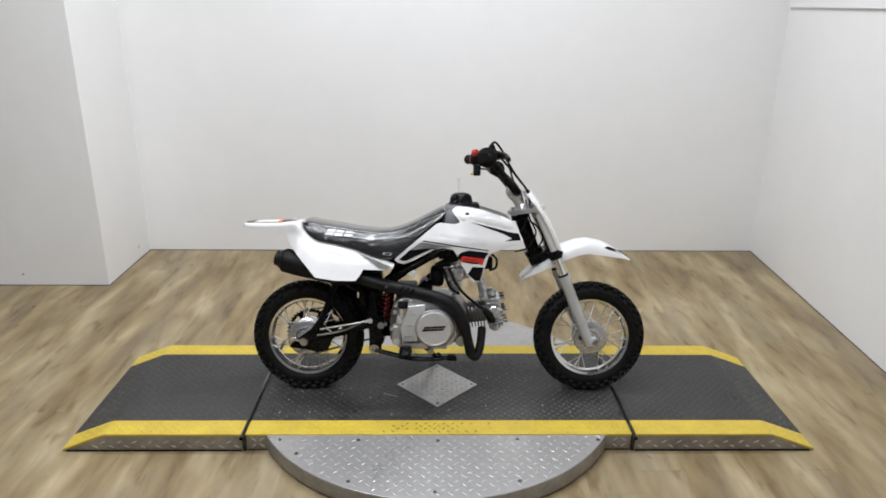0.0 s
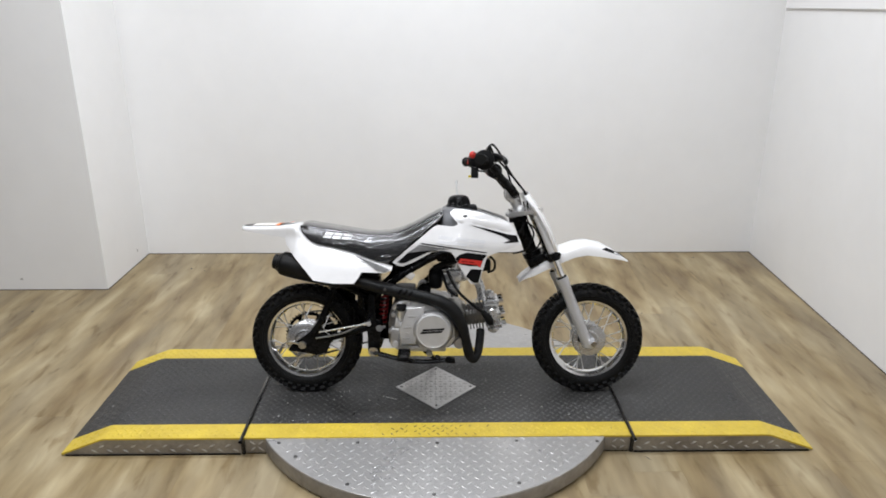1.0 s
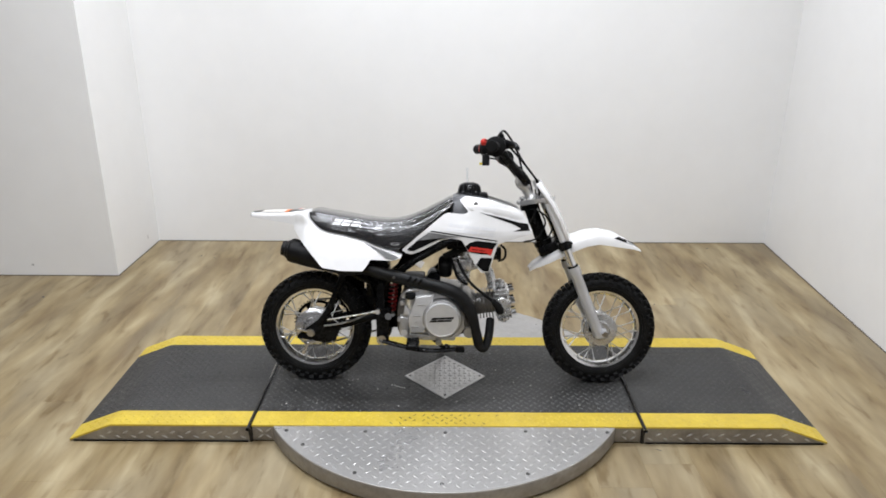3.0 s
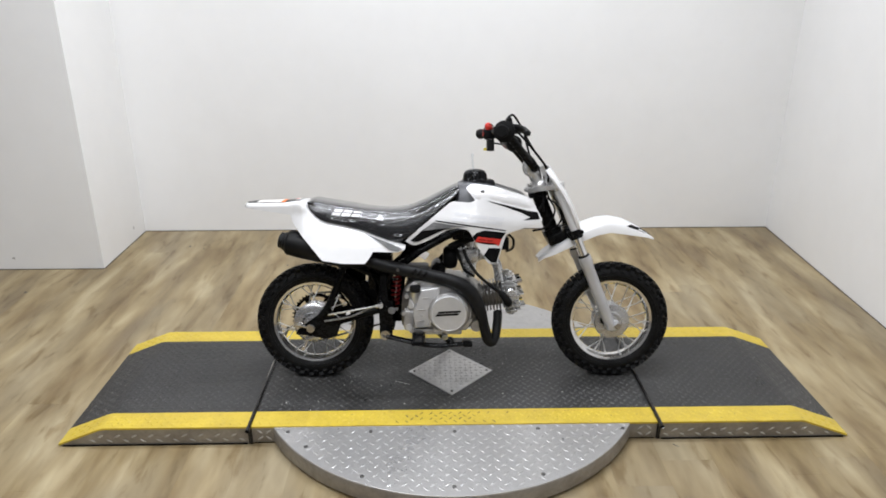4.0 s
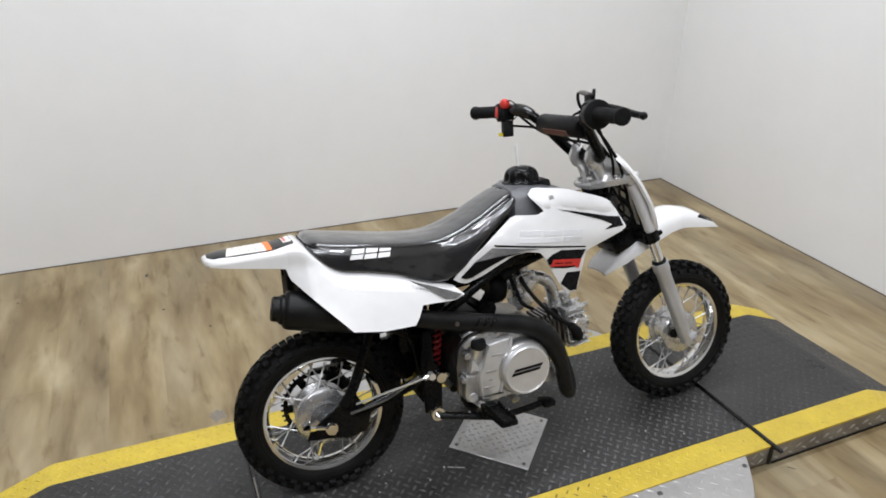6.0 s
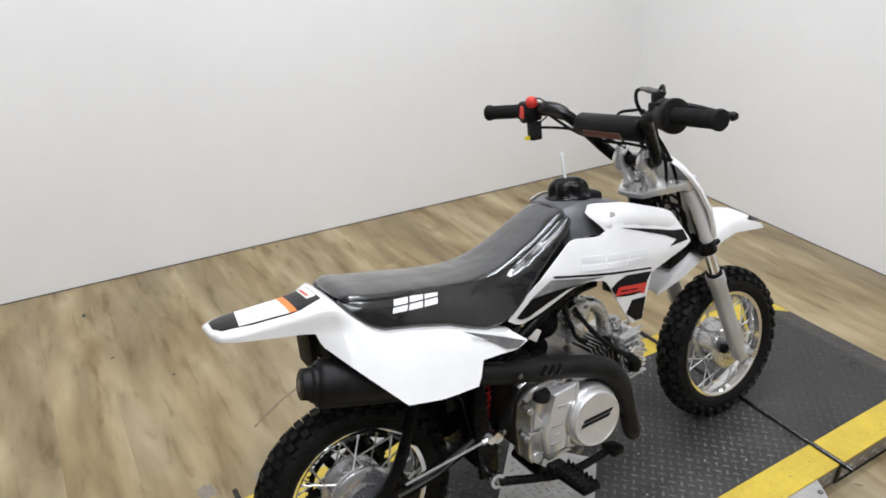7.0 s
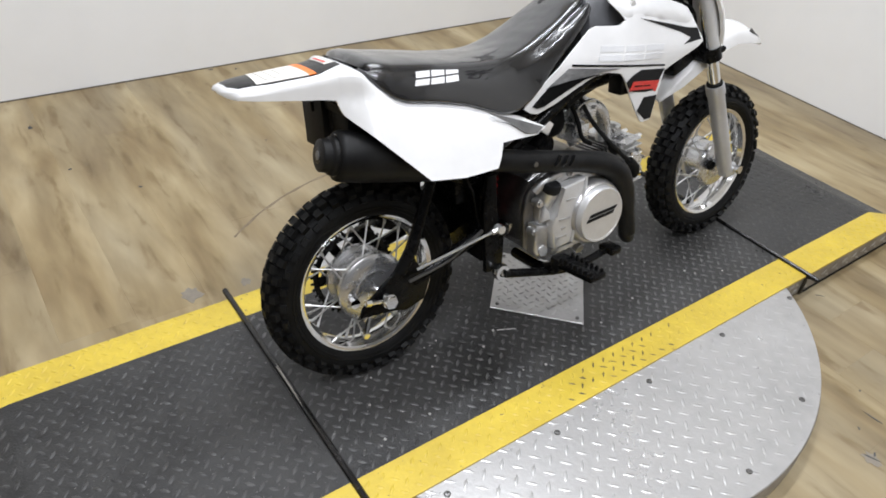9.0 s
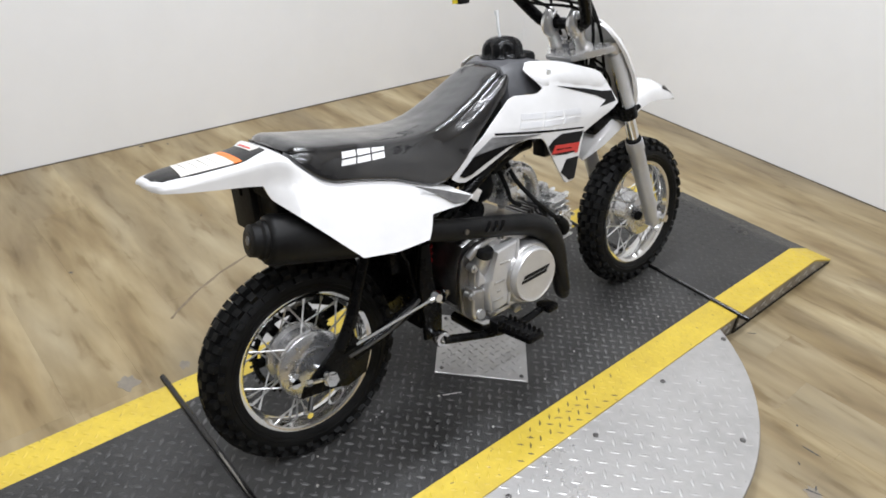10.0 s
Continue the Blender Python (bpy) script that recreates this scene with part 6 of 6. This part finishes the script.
bm = bmesh.new()
lathe(bm, [(0.0, -0.067), (0.018, -0.067), (0.022, -0.064), (0.022, -0.046)], 30)
bmesh.ops.transform(bm, matrix=slope @ pose(0.103, 0, 0.002), verts=bm.verts)
part("valve_cover", bm, CAST_SILVER, head, "round alloy valve cover")
nuts = [(Vector((0.103 + 0.026 * math.cos(radians(a)), -0.056, 0.002 + 0.026 * math.sin(radians(a)))), Vector((0, -0.012, 0)), 0.004) for a in range(0, 360, 60)]
nuts += [(Vector((0.12, y, z)), Vector((0.026, 0, 0)), 0.0066) for y in (-0.040, 0.0, 0.040) for z in (-0.040, 0.0, 0.040)]
for o, d, r in nuts:
    part("head_nut", rod(bmesh.new(), slope @ o, slope @ (o + d), r, 6), CHROME, head, "bright nut")
for sgn, z in ((1, 0.050), (-1, -0.050)):
    bm = bmesh.new()
    rod(bm, slope @ Vector((0.102, 0, z)), slope @ Vector((0.102, 0, z * 1.36)), 0.0195, 18)
    rod(bm, slope @ Vector((0.102, 0, z * 1.3)), slope @ Vector((0.102, 0, z * 1.5)), 0.010, 6)
    part("tappet_cap", bm, CAST_SILVER, head, "round tappet cap")
# spark plug boot and lead
bm = bmesh.new()
tube(bm, [(0.150, -0.050, 0.256), (0.148, -0.068, 0.262), (0.140, -0.076, 0.278), (0.122, -0.078, 0.298)], [0.009, 0.0135, 0.0130, 0.009], 12, 4)
part("plug_cap", bm, RUBBER, engine, "black spark plug cap")
bm = bmesh.new()
tube(bm, [(0.124, -0.078, 0.296), (0.085, -0.082, 0.326), (0.044, -0.080, 0.364), (0.014, -0.060, 0.410), (0.002, -0.045, 0.450), (-0.002, -0.04, 0.49)], 0.0048, 8, 6)
part("plug_lead", bm, RUBBER, engine, "black spark plug lead")

# ---- carburettor, intake, filter ----
bm = bmesh.new()
box(bm, (-0.002, -0.044, 0.386), (0.054, 0.032, 0.434), 0.008)
box(bm, (0.004, -0.034, 0.346), (0.048, 0.026, 0.390), 0.008)
lathe(bm, [(0.0, 0.334), (0.008, 0.334), (0.010, 0.338), (0.010, 0.348)], 12, (0.026, -0.004, 0), "z")
rod(bm, (0.026, -0.006, 0.425), (0.026, -0.006, 0.470), 0.021, 20)
rod(bm, (-0.014, 0, 0.408), (0.066, 0, 0.408), 0.020, 18)
rod(bm, (0.026, -0.042, 0.405), (0.026, -0.054, 0.405), 0.008, 10)
rod(bm, (0.044, -0.042, 0.420), (0.044, -0.050, 0.420), 0.0045, 8)
rod(bm, (0.006, -0.042, 0.396), (0.006, -0.052, 0.396), 0.005, 8)
tube(bm, [(-0.004, -0.046, 0.428), (0.012, -0.054, 0.440), (0.034, -0.054, 0.438)], 0.0035, 8, 4)
carb = part("carburettor", bm, CAST_SILVER, bike, "cast alloy carburettor")
bm = bmesh.new()
rod(bm, (0.026, 0, 0.462), (0.026, 0, 0.482), 0.014, 14)
tube(bm, [(0.026, 0, 0.480), (0.028, -0.004, 0.495), (0.036, -0.01, 0.505)], 0.006, 8, 3)
part("slide_cap", bm, BLACK_PLASTIC, carb, "black slide cap")
bm = bmesh.new()
tube(bm, [(0.058, 0, 0.408), (0.085, 0, 0.404), (0.110, 0, 0.385), (0.122, 0, 0.350), (0.126, 0, 0.325)], [0.017, 0.016, 0.0155, 0.016, 0.019], 16, 5)
box(bm, (0.056, -0.032, 0.395), (0.064, 0.032, 0.421), 0.003)
part("intake_pipe", bm, CAST_SILVER, bike, "alloy intake pipe")
bm = bmesh.new()
lathe(bm, [(0.020, -0.012), (0.032, -0.016), (0.037, -0.024), (0.0385, -0.036), (0.036, -0.050), (0.028, -0.058), (0.0, -0.061)], 28, (0, 0.008, 0.398), "x")
part("air_filter", bm, BLACK_PLASTIC, bike, "round black air filter")
bm = bmesh.new()
tube(bm, [(-0.02, -0.042, 0.44), (-0.005, -0.05, 0.40), (0.01, -0.048, 0.365), (0.04, -0.044, 0.345)], 0.0045, 8, 4)
part("fuel_hose", bm, RUBBER, bike, "black fuel hose")
bm = bmesh.new()
box(bm, (-0.012, -0.003, -0.012), (0.012, 0.003, 0.012), 0.002, Matrix.Translation((-0.118, -0.082, 0.422)) @ pose(0, 0, 0, 0, 35, 0))
part("frame_label", bm, LABEL, bike, "small pale square label on the frame")
bm = bmesh.new()
box(bm, (0.112, -0.048, 0.430), (0.150, -0.012, 0.470), 0.004)
tube(bm, [(0.146, -0.06, 0.482), (0.162, -0.06, 0.466), (0.160, -0.06, 0.438), (0.138, -0.06, 0.428)], 0.004, 8, 4)
rod(bm, (0.130, -0.048, 0.440), (0.130, -0.056, 0.440), 0.007, 10)
part("horn", bm, BLACK_PLASTIC, bike, "black bracket and coil behind the shroud")

for name, path, r, label in (("wire_bundle", [(0.10, -0.030, 0.480), (0.05, -0.042, 0.470), (0.0, -0.046, 0.458), (-0.04, -0.046, 0.440)], 0.010, "taped black wire bundle"),
                             ("breather_hose", [(-0.10, 0.04, 0.35), (-0.05, 0.055, 0.40), (0.02, 0.05, 0.44), (0.07, 0.03, 0.47)], 0.008, "black breather hose")):
    part(name, tube(bmesh.new(), path, r, 10, 6), RUBBER, bike, label)

# ---- exhaust ----
bm = bmesh.new()
tube(bm, [(0.118, -0.03, 0.222), (0.114, -0.06, 0.195), (0.106, -0.095, 0.165), (0.092, -0.118, 0.148), (0.074, -0.126, 0.165), (0.066, -0.128, 0.21)], 0.0145, 14, 5)
tube(bm, [(0.066, -0.128, 0.20), (0.058, -0.130, 0.26), (0.03, -0.130, 0.318), (-0.03, -0.128, 0.345), (-0.15, -0.122, 0.372), (-0.29, -0.108, 0.402), (-0.36, -0.102, 0.425)], 0.0145, 14, 5)
pipe = part("exhaust_pipe", bm, BLACK_MATT, bike, "matt black exhaust header")
bm = bmesh.new()
tube(bm, [(0.079, -0.132, 0.166), (0.066, -0.133, 0.215), (0.049, -0.135, 0.268), (0.022, -0.136, 0.314), (-0.018, -0.134, 0.342), (-0.08, -0.130, 0.360), (-0.16, -0.127, 0.378), (-0.23, -0.122, 0.394), (-0.296, -0.114, 0.412)],
     [0.0130, 0.0150, 0.0205, 0.0245, 0.0225, 0.0205, 0.0205, 0.0205, 0.020], 18, 5)
shield = part("heat_shield", bm, BLACK_MATT, pipe, "matt black heat shield")
for k in range(3):
    bm = bmesh.new()
    x = -0.149 + 0.017 * k
    z = 0.3825 - 0.004 * k
    tube(bm, [(x - 0.005, -0.1475, z - 0.008), (x + 0.001, -0.1490, z), (x + 0.007, -0.1465, z + 0.008)], 0.0036, 8, 3)
    part("shield_slot", bm, BLACK_GLOSS, pipe, "dark slot")
bm = bmesh.new()
rod(bm, (-0.198, -0.143, 0.387), (-0.198, -0.147, 0.387), 0.005, 10)
part("shield_screw", bm, ALLOY_DARK, pipe)
bm = bmesh.new()
a, b = Vector((-0.542, -0.076, 0.464)), Vector((-0.30, -0.098, 0.405))
ax = (b - a).normalized()
tube(bm, [a + ax * -0.004, a, a + ax * 0.006, a + ax * 0.05, b - ax * 0.05, b], [0.033, 0.038, 0.040, 0.0405, 0.036, 0.018], 26, 1)
muffler = part("muffler", bm, BLACK_MATT, bike, "matt black muffler")
bm = bmesh.new()
tube(bm, [a - ax * 0.0, a - ax * 0.010, a - ax * 0.014, a - ax * 0.026, a - ax * 0.028], [0.031, 0.030, 0.0262, 0.0250, 0.0215], 24, 1)
tip = part("muffler_tip", bm, BLACK_MATT, muffler, "black end cap")
# no real recess: a black disc gives the dark of the outlet hole
bm = bmesh.new()
tube(bm, [a - ax * 0.024, a - ax * 0.0284, a - ax * 0.0286], [0.0130, 0.0130, 0.0120], 18, 1)
part("outlet", bm, BLACK_GLOSS, muffler, "black disc standing for the shaded outlet hole")
bm = bmesh.new()
tube(bm, [a - ax * 0.0270, a - ax * 0.0292, a - ax * 0.0294], [0.0075, 0.0075, 0.0068], 16, 1)
part("outlet_core", bm, GREY_PLASTIC, muffler, "dull inner pipe")


boards()
